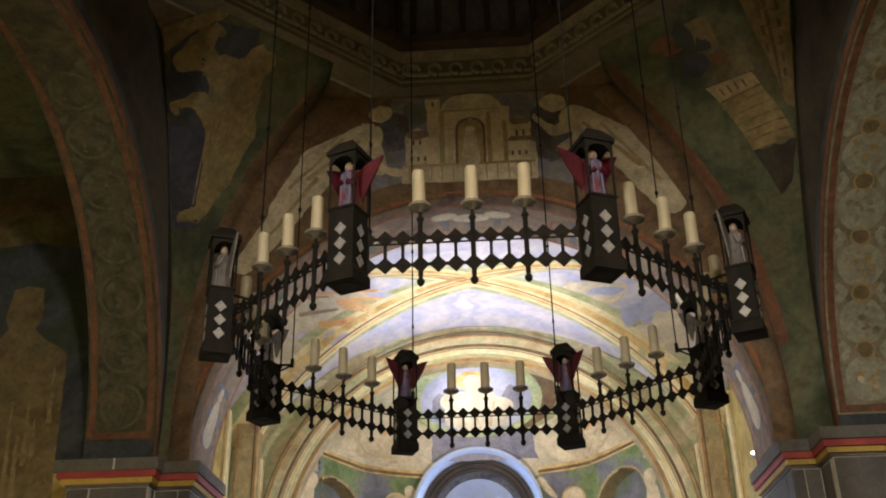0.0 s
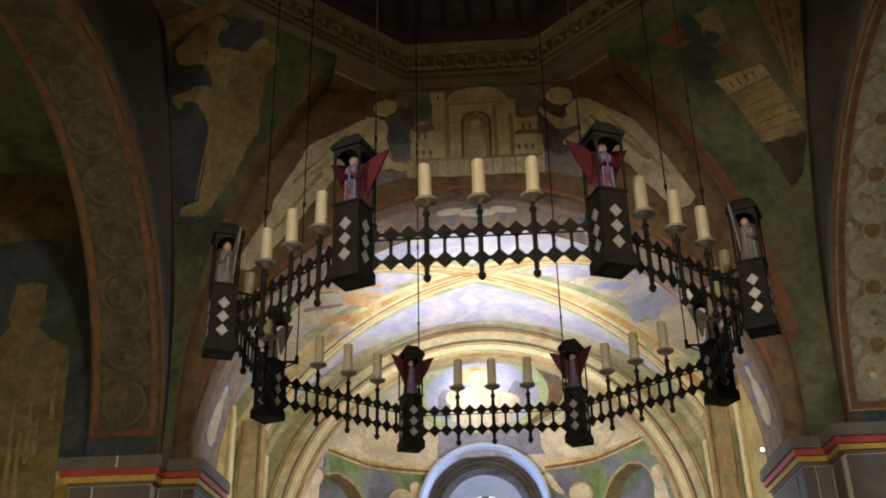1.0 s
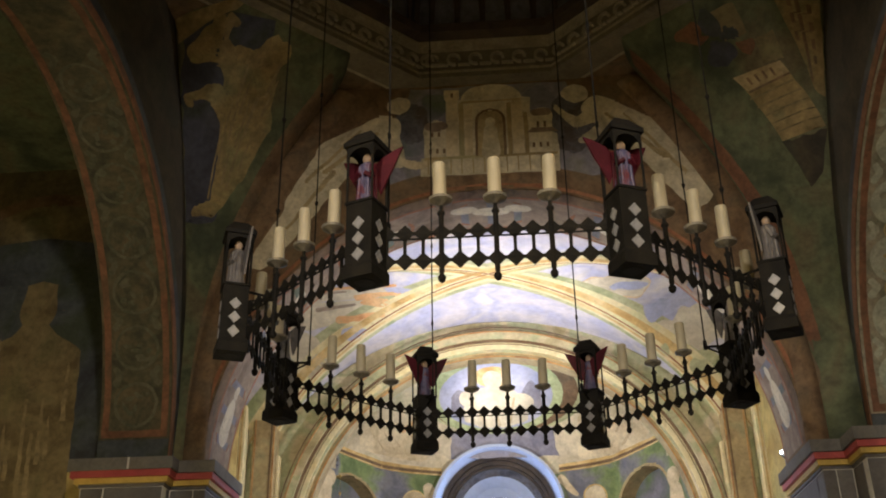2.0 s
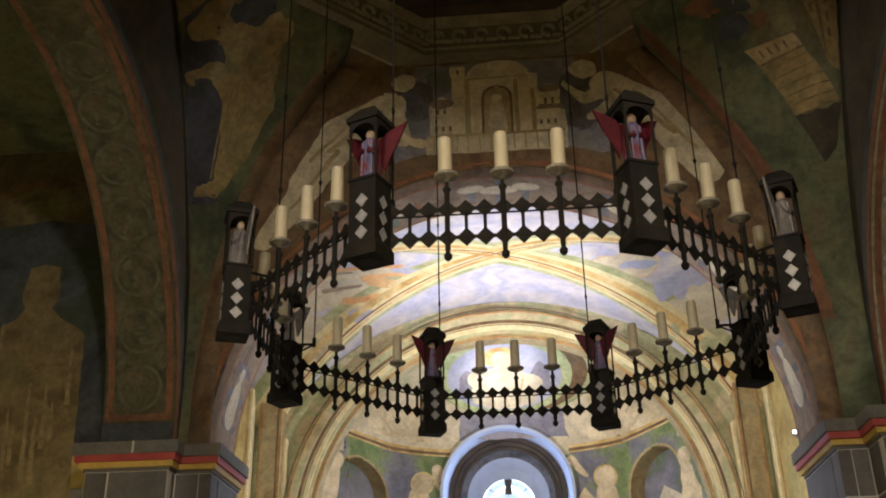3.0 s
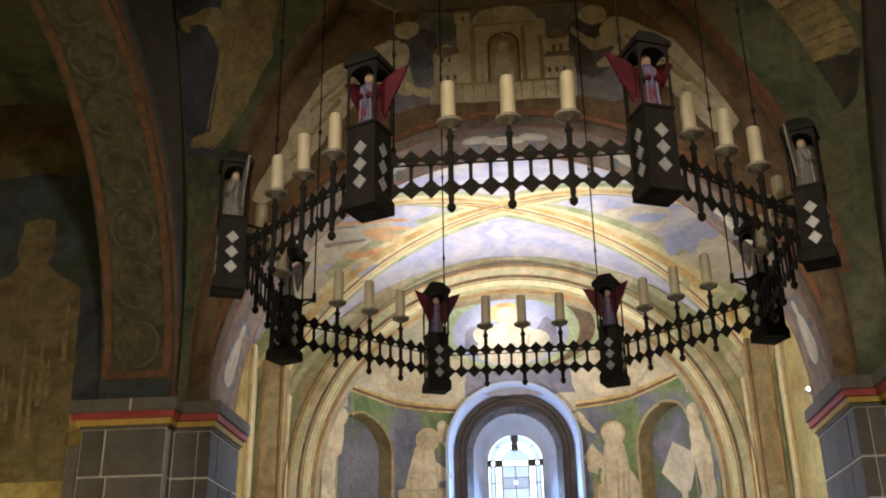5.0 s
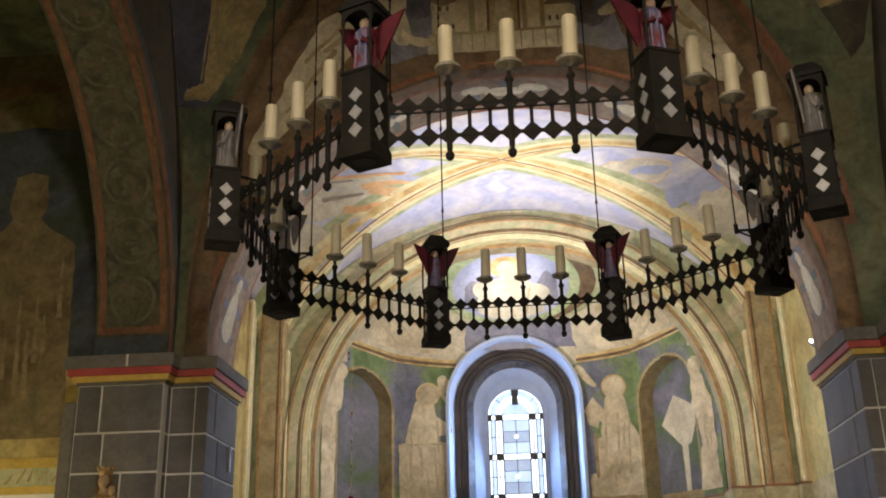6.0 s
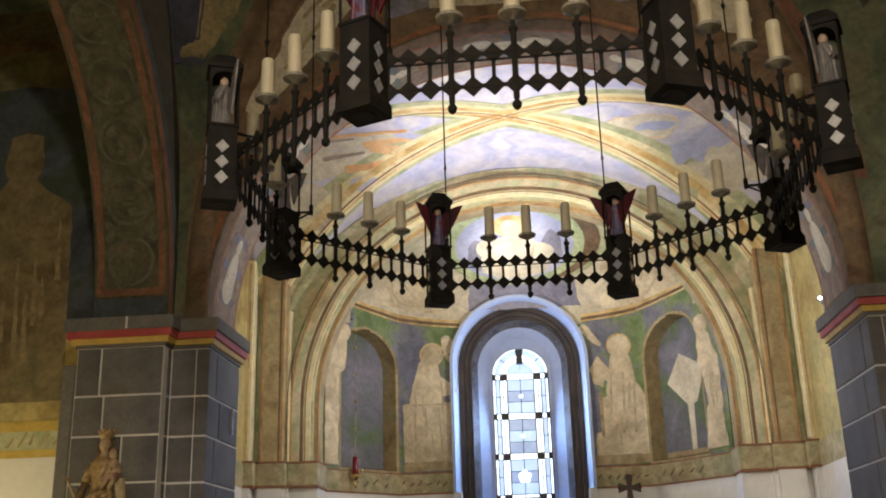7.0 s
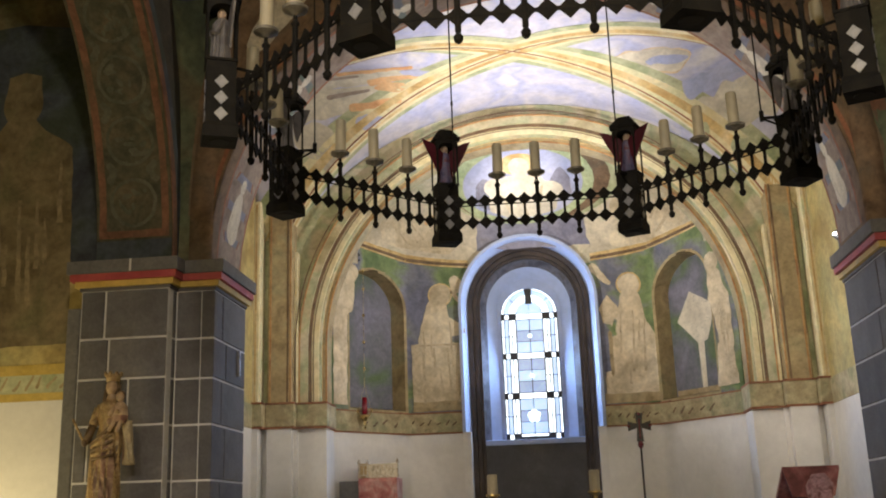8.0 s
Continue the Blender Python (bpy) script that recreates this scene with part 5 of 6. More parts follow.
P(pend_ne, ps, "rust_paint", [[(0.16, 5.2), (0.85, 5.2), (0.66, 6.4), (0.46, 7.2), (0.36, 7.8), (0.34, 8.55), (0.14, 8.55)]], DULLR, 0.005, 40, 0.03, label="rust painted edge")
P(pend_ne, ps, "green_paint", [[(0.75, 5.8), (1.8, 6.2), (1.5, 7.1), (0.8, 7.9), (0.6, 8.5), (0.42, 8.5), (0.5, 7.4)]], DARKG, 0.005, 40, 0.05)
P(pend_ne, ps, "shade_paint", [[(1.55, 7.3), (2.47, 7.3), (2.3, 6.9), (1.9, 6.8)]], UMBER, 0.006, 16, 0.03, label="dark painted ground below the house")
P(pend_ne, ps, "house_paint", [[(1.28, 7.97), (2.03, 7.95), (2.46, 7.33), (1.57, 7.31)]], OCHRED, 0.008, 30, 0.012, label="painted ochre house")
P(pend_ne, ps, "house_paint", [[(1.24, 8.0), (2.0, 7.98), (2.09, 7.86), (1.36, 7.84)]], DIMFIG, 0.010, 12, 0.006)
P(pend_ne, ps, "slot_paint", [[(1.42 + 0.13 * i, 7.955), (1.46 + 0.13 * i, 7.955), (1.49 + 0.13 * i, 7.885), (1.45 + 0.13 * i, 7.885)] for i in range(4)] + [[(1.36, 7.845), (2.09, 7.865), (2.1, 7.845), (1.37, 7.825)]], BROWN, 0.012, 24, 0.0, label="small dark painted windows")
P(pend_ne, ps, "street_paint", [[(2.14, 8.63), (2.48, 8.63), (2.48, 7.6), (2.36, 7.66), (2.22, 8.2)]], OCHRED, 0.007, 24, 0.012, label="painted ochre tower")
P(pend_ne, ps, "slot_paint", [rect(2.26, 2.29, 8.1 + 0.14 * i, 8.18 + 0.14 * i) for i in range(4)] + [rect(2.39, 2.42, 7.9 + 0.14 * i, 7.98 + 0.14 * i) for i in range(5)] + [[(2.33, 7.75), (2.36, 7.75), (2.34, 8.6), (2.31, 8.6)]], BROWN, 0.010, 60, 0.0)
P(pend_ne, ps, "roof_paint", broad([ellipse(0.74, 8.2, 0.06, 0.06), ellipse(0.49, 8.45, 0.08, 0.06), capsule(0.44, 8.4, 0.56, 8.36, 0.03, 0.02)]), DULLR, 0.008, 24, 0.07, label="dull red painted roofs")
P(pend_ne, ps, "leaf_paint", broad([ellipse(0.61, 8.44, 0.05, 0.1), ellipse(0.68, 8.32, 0.06, 0.05), ellipse(0.58, 8.2, 0.09, 0.1)]), DEEP, 0.007, 24, 0.05, label="blue-green painted trees")
P(pend_ne, ps, "wall_paint", broad([rect(0.64, 0.78, 8.28, 8.5), rect(0.80, 0.93, 8.0, 8.2), [(0.84, 8.14), (0.9, 8.14), (0.93, 7.98), (0.87, 7.98)]]), KING, 0.0065, 30, 0.02, label="painted ochre houses")
P(pend_ne, ps, "course_paint", [[(1.32 + 0.06 * i, 7.78 - 0.09 * i), (2.12 + 0.07 * i, 7.8 - 0.09 * i), (2.12 + 0.07 * i, 7.785 - 0.09 * i), (1.32 + 0.06 * i, 7.765 - 0.09 * i)] for i in range(5)], KING, 0.0105, 60, 0.004, label="painted stone courses")

# transept wall
def fn_transept(u, v):
    return (u, YT, v), (0, -1, 0)


T_ = lambda name, shapes, mat, lift, rows=30, wob=0.015, holes=(), label="": painted(name, fn_transept, shapes, mat, wall_transept, lift, rows, holes, label, wob)
T_("niche_paint", [rect(-6.6, -4.3, 3.9, 6.3), ellipse(-5.4, 6.3, 1.2, 0.75)], DARKB, 0.004, 40, 0.02, label="night-blue painted niche")
T_("arch_paint", [arc(1.35, PI, 0, 30, -5.4, 6.3) + arc(1.2, 0, PI, 30, -5.4, 6.3)], BROWN, 0.006, 40, 0.01, label="brown painted arch")
T_("king_paint", [ellipse(-5.36, 6.12, 0.22, 0.28), [(-5.56, 6.2), (-5.16, 6.2), (-5.18, 6.44), (-5.36, 6.47), (-5.54, 6.44)], capsule(-5.36, 5.95, -5.36, 5.75, 0.13, 0.3), [(-5.95, 5.62), (-5.5, 5.86), (-5.2, 5.86), (-4.78, 5.6), (-4.7, 3.5), (-6.1, 3.5)]], KING, 0.008, 70, 0.012, label="plain ochre painted crowned shape")
T_("wash_paint", [rect(-8, -4.3, 3.28, 4.2)], OCHREW, 0.006, 20, 0.04, label="ochre painted lower field")
T_("band_paint", [rect(-9, -4.3, 2.98, 3.28)], GREEN, 0.009, 8, 0.0, label="green painted band")
T_("line_paint", [rect(-9, -4.3, 3.22, 3.31), rect(-9, -4.3, 2.95, 3.02)], YELP, 0.012, 14, 0.0, label="yellow painted lines")
T_("letter_paint", [capsule(-8.6 + 0.12 * i, 3.07, -8.55 + 0.12 * i + 0.02 * (i % 3), 3.17 + 0.01 * (i % 2), 0.016, 0.01) for i in range(36)], DIMFIG, 0.012, 20, 0.03, label="worn painted scrollwork")
T_("dado_paint", [rect(-9, -4.3, 0.0, 2.95)], WHITE, 0.004, 6, 0.0, label="limewashed dado")

# vault
STREAK = grained("streak_fresco", [(0.30, 0.24, 0.20), (0.40, 0.33, 0.28)], 4.0, 24, fine_mix=0.3, seed=70)
PEACH = grained("peach_fresco", [(0.66, 0.50, 0.32), (0.72, 0.58, 0.40)], 3.0, 22, fine_mix=0.3, seed=71)
def V(name, shapes, mat, lift, rows=80, wob=0.02, holes=(), label=""):
    """Each shape laid on its own, flat-faced, so that it follows the groins."""
    for shape in shapes:
        ob = painted(name, fn_vault, [shape], mat, vault, lift, rows if len(shape) > 30 else 40, holes, label, wob)
        for poly in ob.data.polygons:
            poly.use_smooth = False


V("cloud_paint", [capsule(-3.0, 3.55, -1.75, 3.5, 0.16, 0.10), capsule(-3.2, 3.9, -1.9, 3.8, 0.2, 0.12), ellipse(-3.0, 4.25, 0.3, 0.16), ellipse(-2.75, 4.42, 0.22, 0.12), ellipse(-2.45, 4.2, 0.16, 0.1)], PALE, 0.004, 60, 0.03, label="cream painted clouds")
V("flame_paint", [capsule(-2.5, 3.43, -1.55, 3.4, 0.035, 0.03), capsule(-2.1, 3.62, -1.5, 3.58, 0.06, 0.03), capsule(-2.4, 3.95, -1.75, 3.9, 0.05, 0.03), ellipse(-1.85, 3.72, 0.22, 0.07)], ORANGE, 0.006, 40, 0.03, label="orange painted streaks")
V("streak_paint", [capsule(-2.75, 3.52, -2.25, 3.5, 0.03, 0.02), capsule(-2.7, 3.80, -2.15, 3.74, 0.035, 0.02)], STREAK, 0.008, 24, 0.008, label="grey-brown painted streaks")
V("blue_paint", [ellipse(-1.5, 3.5, 0.2, 0.06), ellipse(-2.2, 4.12, 0.2, 0.08)], PALEBLUE, 0.006, 40, 0.05, label="blue painted sky patches")
V("cloud_paint", [ellipse(1.55, 3.62, 0.5, 0.2), ellipse(2.85, 4.15, 0.5, 0.22), ellipse(2.3, 4.22, 0.25, 0.12)], PALE, 0.004, 60, 0.07, label="cream painted clouds")
V("cloud_edge_paint", [ellipse(1.55, 3.62, 0.54, 0.225)], PEACH, 0.002, 60, 0.07, label="peach edge of a painted cloud")
V("blue_paint", [ellipse(1.75, 3.62, 0.28, 0.07), capsule(2.1, 4.0, 2.7, 3.8, 0.11, 0.08)], PALEBLUE, 0.006, 40, 0.06, label="blue painted sky patches")
V("leaf_paint", [ellipse(2.25, 4.42, 0.12, 0.06), ellipse(2.75, 4.5, 0.12, 0.06)], GREEN, 0.007, 24, 0.05, label="green painted foliage")

# half dome and apse wall
RINGG = grained("pale_green_fresco", [(0.36, 0.44, 0.24), (0.50, 0.56, 0.34)], 4.0, 24, fine_mix=0.35, seed=61)
C = lambda name, shapes, mat, lift, rows=40, wob=0.012, holes=(), label="", wall=conch: painted(name, fn_conchx, shapes, mat, wall, lift, rows, holes, label, wob)
MX, MZ = -0.22, 6.655
C("mandorla_paint", [ellipse(MX, MZ, 1.10, 0.515)], RINGG, 0.006, 60, 0.006, [ellipse(MX, MZ, 0.93, 0.44)], "pale green painted mandorla ring")
C("mandorla_shade_paint", [ellipse(MX + 0.10, MZ, 1.24, 0.523)], BROWN, 0.0035, 60, 0.008, label="brown painted mandorla shade")
C("mandorla_paint", [ellipse(MX + 0.14, MZ, 1.38, 0.53)], GREEN, 0.002, 60, 0.008, label="green painted outer ring")
C("heaven_paint", [ellipse(MX, MZ, 0.93, 0.44)], PALEBLUE, 0.007, 50, 0.004, label="pale blue painted heaven")
C("heaven_paint", [ellipse(MX - 0.55, MZ - 0.08, 0.2, 0.2), ellipse(MX + 0.6, MZ - 0.02, 0.16, 0.2)], BLUE, 0.0085, 30, 0.05, label="deeper blue painted heaven")
C("halo_paint", [ellipse(MX - 0.04, 6.93, 0.30, 0.12)], OCHRE, 0.010, 24, 0.004, label="ochre painted halo")
C("throned_paint", [ellipse(MX - 0.04, 6.9, 0.16, 0.11), [(MX - 0.28, 6.80), (MX + 0.26, 6.80), (MX + 0.55, 6.52), (MX + 0.5, 6.32), (MX + 0.2, 6.24), (MX - 0.25, 6.24), (MX - 0.52, 6.34), (MX - 0.55, 6.52)], ellipse(MX - 0.4, 6.66, 0.2, 0.13), ellipse(MX + 0.42, 6.58, 0.2, 0.13)], PALE, 0.012, 50, 0.012, label="plain pale painted throned shape")
C("fold_paint", [capsule(MX - 0.35, 6.6, MX - 0.2, 6.3, 0.02, 0.03), capsule(MX + 0.3, 6.65, MX + 0.22, 6.33, 0.02, 0.03), capsule(MX - 0.02, 6.5, MX + 0.05, 6.28, 0.015, 0.025)], CREAM, 0.0145, 30, 0.012)
C("beast_paint", [capsule(-2.25, 6.05, -1.6, 6.12, 0.18, 0.2), ellipse(-1.42, 6.28, 0.13, 0.12), capsule(-2.3, 5.95, -1.5, 5.85, 0.12, 0.14), ellipse(-2.0, 6.2, 0.22, 0.12)], CREAM, 0.006, 50, 0.03, label="plain cream painted animal shape")
C("beast_paint", [capsule(2.0, 5.98, 1.4, 6.05, 0.18, 0.2), ellipse(1.22, 6.26, 0.13, 0.12), capsule(2.0, 5.85, 1.2, 5.8, 0.12, 0.14), ellipse(1.75, 6.15, 0.2, 0.1)], CREAM, 0.006, 50, 0.03, label="plain cream painted animal shape")
C("limb_paint", [capsule(1.55, 6.12, 1.95, 6.22, 0.03, 0.02), capsule(-1.75, 6.18, -1.5, 6.38, 0.03, 0.02)], ORANGE, 0.009, 16, 0.01)
C("field_paint", [[(-1.0, 5.75), (0.75, 5.75), (0.68, 6.2), (-0.98, 6.2)]], BLUE, 0.005, 20, 0.03, label="blue painted field above the window")


def rope(lo, hi):
    edge = [(u, 5.50 + 0.075 * ((u + 0.2) / 1.3) ** 2) for u in [lo + (hi - lo) * i / 12 for i in range(13)]]
    return edge


for lo, hi in ((-2.75, -1.15), (0.75, 2.35)):
    e = rope(lo, hi)
    C("rope_paint", [[(u, v - 0.06) for u, v in e] + [(u, v + 0.06) for u, v in e[::-1]]], OCHRE, 0.008, 40, 0.006, label="ochre painted cord below the half dome")
    C("rope_line_paint", [[(u, v - 0.035) for u, v in e] + [(u, v + 0.012) for u, v in e[::-1]]], BROWN, 0.011, 40, 0.004, label="brown painted line")
    C("frieze_paint", [[(u, 5.43) for u, v in e] + [(u, v - 0.055) for u, v in e[::-1]]], APSE, 0.006, 12, 0.0, label="green and blue painted field")

A = lambda name, shapes, mat, lift, rows=50, wob=0.015, holes=(), label="": C(name, shapes, mat, lift, rows, wob, holes, label, wall_apse)
A("halo_paint", [ellipse(-1.6, 5.07, 0.19, 0.19)], OCHRE, 0.009, 24, 0.004, [ellipse(-1.6, 5.07, 0.165, 0.165)], "ochre painted halo")
A("halo_paint", [ellipse(1.3, 5.08, 0.19, 0.19)], OCHRE, 0.009, 24, 0.004, [ellipse(1.3, 5.08, 0.165, 0.165)], "ochre painted halo")
A("seated_paint", [ellipse(-1.6, 5.07, 0.165, 0.17), capsule(-1.66, 4.85, -1.7, 4.35, 0.17, 0.26), capsule(-1.5, 4.6, -1.3, 4.5, 0.12, 0.08), rect(-2.06, -1.32, 3.3, 4.30), [(-1.5, 4.42), (-1.26, 4.42), (-1.26, 4.62), (-1.42, 4.6)]], CREAM, 0.010, 70, 0.015, label="plain cream painted seated shape at a desk")
A("beast_paint", [ellipse(-1.36, 5.22, 0.1, 0.14), capsule(-1.4, 5.1, -1.3, 4.98, 0.04, 0.03), capsule(0.78, 5.36, 1.0, 5.12, 0.07, 0.03)], CREAM, 0.009, 30, 0.03, label="small cream painted shape")
A("seated_paint", [ellipse(1.3, 5.08, 0.165, 0.17), capsule(1.3, 4.85, 1.3, 4.35, 0.16, 0.24), [(0.82, 4.72), (0.96, 4.92), (1.1, 4.75), (1.02, 4.45), (0.88, 4.5)], capsule(1.0, 4.72, 1.2, 4.55, 0.07, 0.1), rect(0.98, 1.66, 3.3, 4.28), capsule(1.5, 4.4, 1.58, 4.3, 0.08, 0.05), rect(0.86, 1.1, 3.3, 3.75)], CREAM, 0.010, 70, 0.015, label="plain cream painted seated shape with a book")
A("desk_paint", [capsule(0.97, 4.35, 0.97, 3.7, 0.03, 0.025)], DIMFIG, 0.013, 16, 0.006)
A("standing_paint", [ellipse(-2.83, 5.3, 0.08, 0.14), capsule(-2.87, 5.12, -2.92, 4.75, 0.08, 0.10), rect(-3.05, -2.89, 3.32, 4.76)], CREAM, 0.016, 60, 0.012, label="plain cream painted standing shape")
A("standing_paint", [ellipse(2.41, 5.12, 0.08, 0.15), capsule(2.43, 4.95, 2.45, 4.6, 0.07, 0.11), capsule(2.47, 4.6, 2.5, 3.9, 0.11, 0.08), [(2.40, 3.95), (2.56, 3.95), (2.6, 3.35), (2.36, 3.35)]], CREAM, 0.016, 60, 0.015, label="plain cream painted standing shape")
A("foot_paint", [rect(-2.06, -1.32, 3.28, 3.42), rect(0.84, 1.66, 3.28, 3.42)], DIMFIG, 0.014, 10, 0.02)


def fn_niche(u, v):
    q = fn_apse(N_TH, 4)[1]
    p = fn_apse(u, v)[0]
    return Vector((p[0], p[1], v)) - Vector((q.x, q.y, 0)) * 0.275, q


painted("lectern_paint", fn_niche, [[(44.5, 4.44), (49.8, 4.86), (60.0, 4.58), (55.5, 4.1), (52.0, 4.05)], [(51.5, 4.1), (54.0, 4.1), (53.6, 3.35), (51.8, 3.35)]], PALE, wall_apse, 0.004, 50, (), "pale painted reading desk in the niche", 0.006)
painted("plinth_paint", fn_niche, [rect(42.5, 64.5, 3.31, 3.42)], DIMFIG, wall_apse, 0.005, 6, (), "", 0.004)

# ornament on the dado bands: worn scroll marks
rng = random.Random(4)
marks = []
for lo, hi in ((-2.7, -1.3), (0.85, 2.3)):
    u = lo
    while u < hi:
        marks.append(capsule(u, 3.04 + rng.random() * 0.05, u + 0.05, 3.10 + rng.random() * 0.06, 0.012, 0.008))
        u += 0.09 + rng.random() * 0.07
A("scroll_paint", marks, BROWN, 0.009, 16, 0.01, label="worn brown painted scrollwork")

# brushwork that models the large shapes: broad, worn strokes a little darker than the body
FOLD = grained("fold_fresco", [(0.46, 0.38, 0.25), (0.57, 0.48, 0.34)], 5.0, 26, fine_mix=0.4, seed=57)
FOLDD = grained("fold_dark_fresco", [(0.20, 0.155, 0.085), (0.29, 0.23, 0.13)], 5.0, 26, fine_mix=0.4, seed=58)
rb = random.Random(21)


def strokes(u0, u1, v0, v1, n, lean, wide):
    out = []
    for i in range(n):
        u = u0 + (u1 - u0) * (i + rb.uniform(0.2, 0.8)) / n
        a, b = sorted((rb.uniform(v0, v1), rb.uniform(v0, v1)))
        b = max(b, a + (v1 - v0) * 0.25)
        out.append(capsule(u, b, u + lean * (b - a) + rb.uniform(-0.2, 0.2) * wide, a, wide * rb.uniform(0.3, 0.6), wide))
    return out


A("fold_paint", strokes(-1.9, -1.4, 3.5, 4.7, 6, 0.05, 0.02), FOLD, 0.0125, 50, 0.012)
A("fold_paint", strokes(1.12, 1.52, 3.5, 4.7, 5, -0.05, 0.02), FOLD, 0.0125, 50, 0.012)
A("desk_paint", [rect(-2.06, -1.33, 4.28, 4.305), rect(-1.9, -1.86, 3.4, 4.3), rect(-1.36, -1.32, 3.4, 4.3)], FOLD, 0.0145, 30, 0.008, label="painted desk edge")
A("fold_paint", strokes(2.45, 2.53, 3.6, 4.8, 4, 0.0, 0.015), FOLD, 0.0185, 40, 0.008)
P(pend_nw, pn, "fold_paint", broad(strokes(0.45, 0.8, 7.0, 8.2, 12, -0.04, 0.014)), FOLDD, 0.0105, 60, 0.012, label="painted folds")
W("fold_paint", [capsule(-1.3, 8.0, -1.9, 7.5, 0.02, 0.03), capsule(-1.5, 8.05, -2.1, 7.4, 0.015, 0.025), capsule(-1.8, 7.5, -2.3, 6.8, 0.03, 0.02), capsule(1.4, 8.1, 2.0, 7.5, 0.02, 0.03), capsule(1.6, 8.1, 2.2, 7.3, 0.015, 0.025)], DIMFIG, 0.010, 50, 0.02, label="painted folds")
T_("fold_paint", strokes(-5.9, -4.85, 3.9, 5.5, 10, 0.05, 0.03), FOLDD, 0.011, 60, 0.02, label="painted folds")
C("fold_paint", strokes(-2.3, -1.5, 5.8, 6.15, 8, 0.6, 0.018), FOLD, 0.0085, 40, 0.02)
C("fold_paint", strokes(1.2, 2.0, 5.75, 6.1, 8, -0.6, 0.018), FOLD, 0.0085, 40, 0.02)

# ---- things ----


def carved(bm, rings, n, folds, mi):
    """Loft of oval rings (x, y, z, half-width, half-depth, fold depth) with deep running folds."""
    rows = []
    for cx, cy, z, rx, ry, dip in rings:
        row = []
        for i in range(n):
            t = 2 * PI * i / n
            k = math.sin(folds * t + 15 * z) * 0.6 + math.sin((folds * 1.7) * t + 24 * z + 1.3) * 0.4
            k = (abs(k) ** 0.6) * (1 if k > 0 else -1)
            row.append(bm.verts.new((cx + (rx + dip * k) * math.cos(t), cy + (ry + dip * k) * math.sin(t), z)))
        rows.append(row)
    for j, (r0, r1) in enumerate(zip(rows, rows[1:])):
        for i in range(n):
            f = bm.faces.new((r0[i], r0[(i + 1) % n], r1[(i + 1) % n], r1[i]))
            f.material_index = mi(i / n, (rings[j][2] + rings[j + 1][2]) / 2)
    bm.faces.new(rows[0][::-1])
    bm.faces.new(rows[-1])


def between(keys, steps):
    """Rings glided between key rings."""
    out = []
    for a, b in zip(keys, keys[1:]):
        out += [tuple(p + (q - p) * i / steps for p, q in zip(a, b)) for i in range(steps)]
    return out + [keys[-1]]


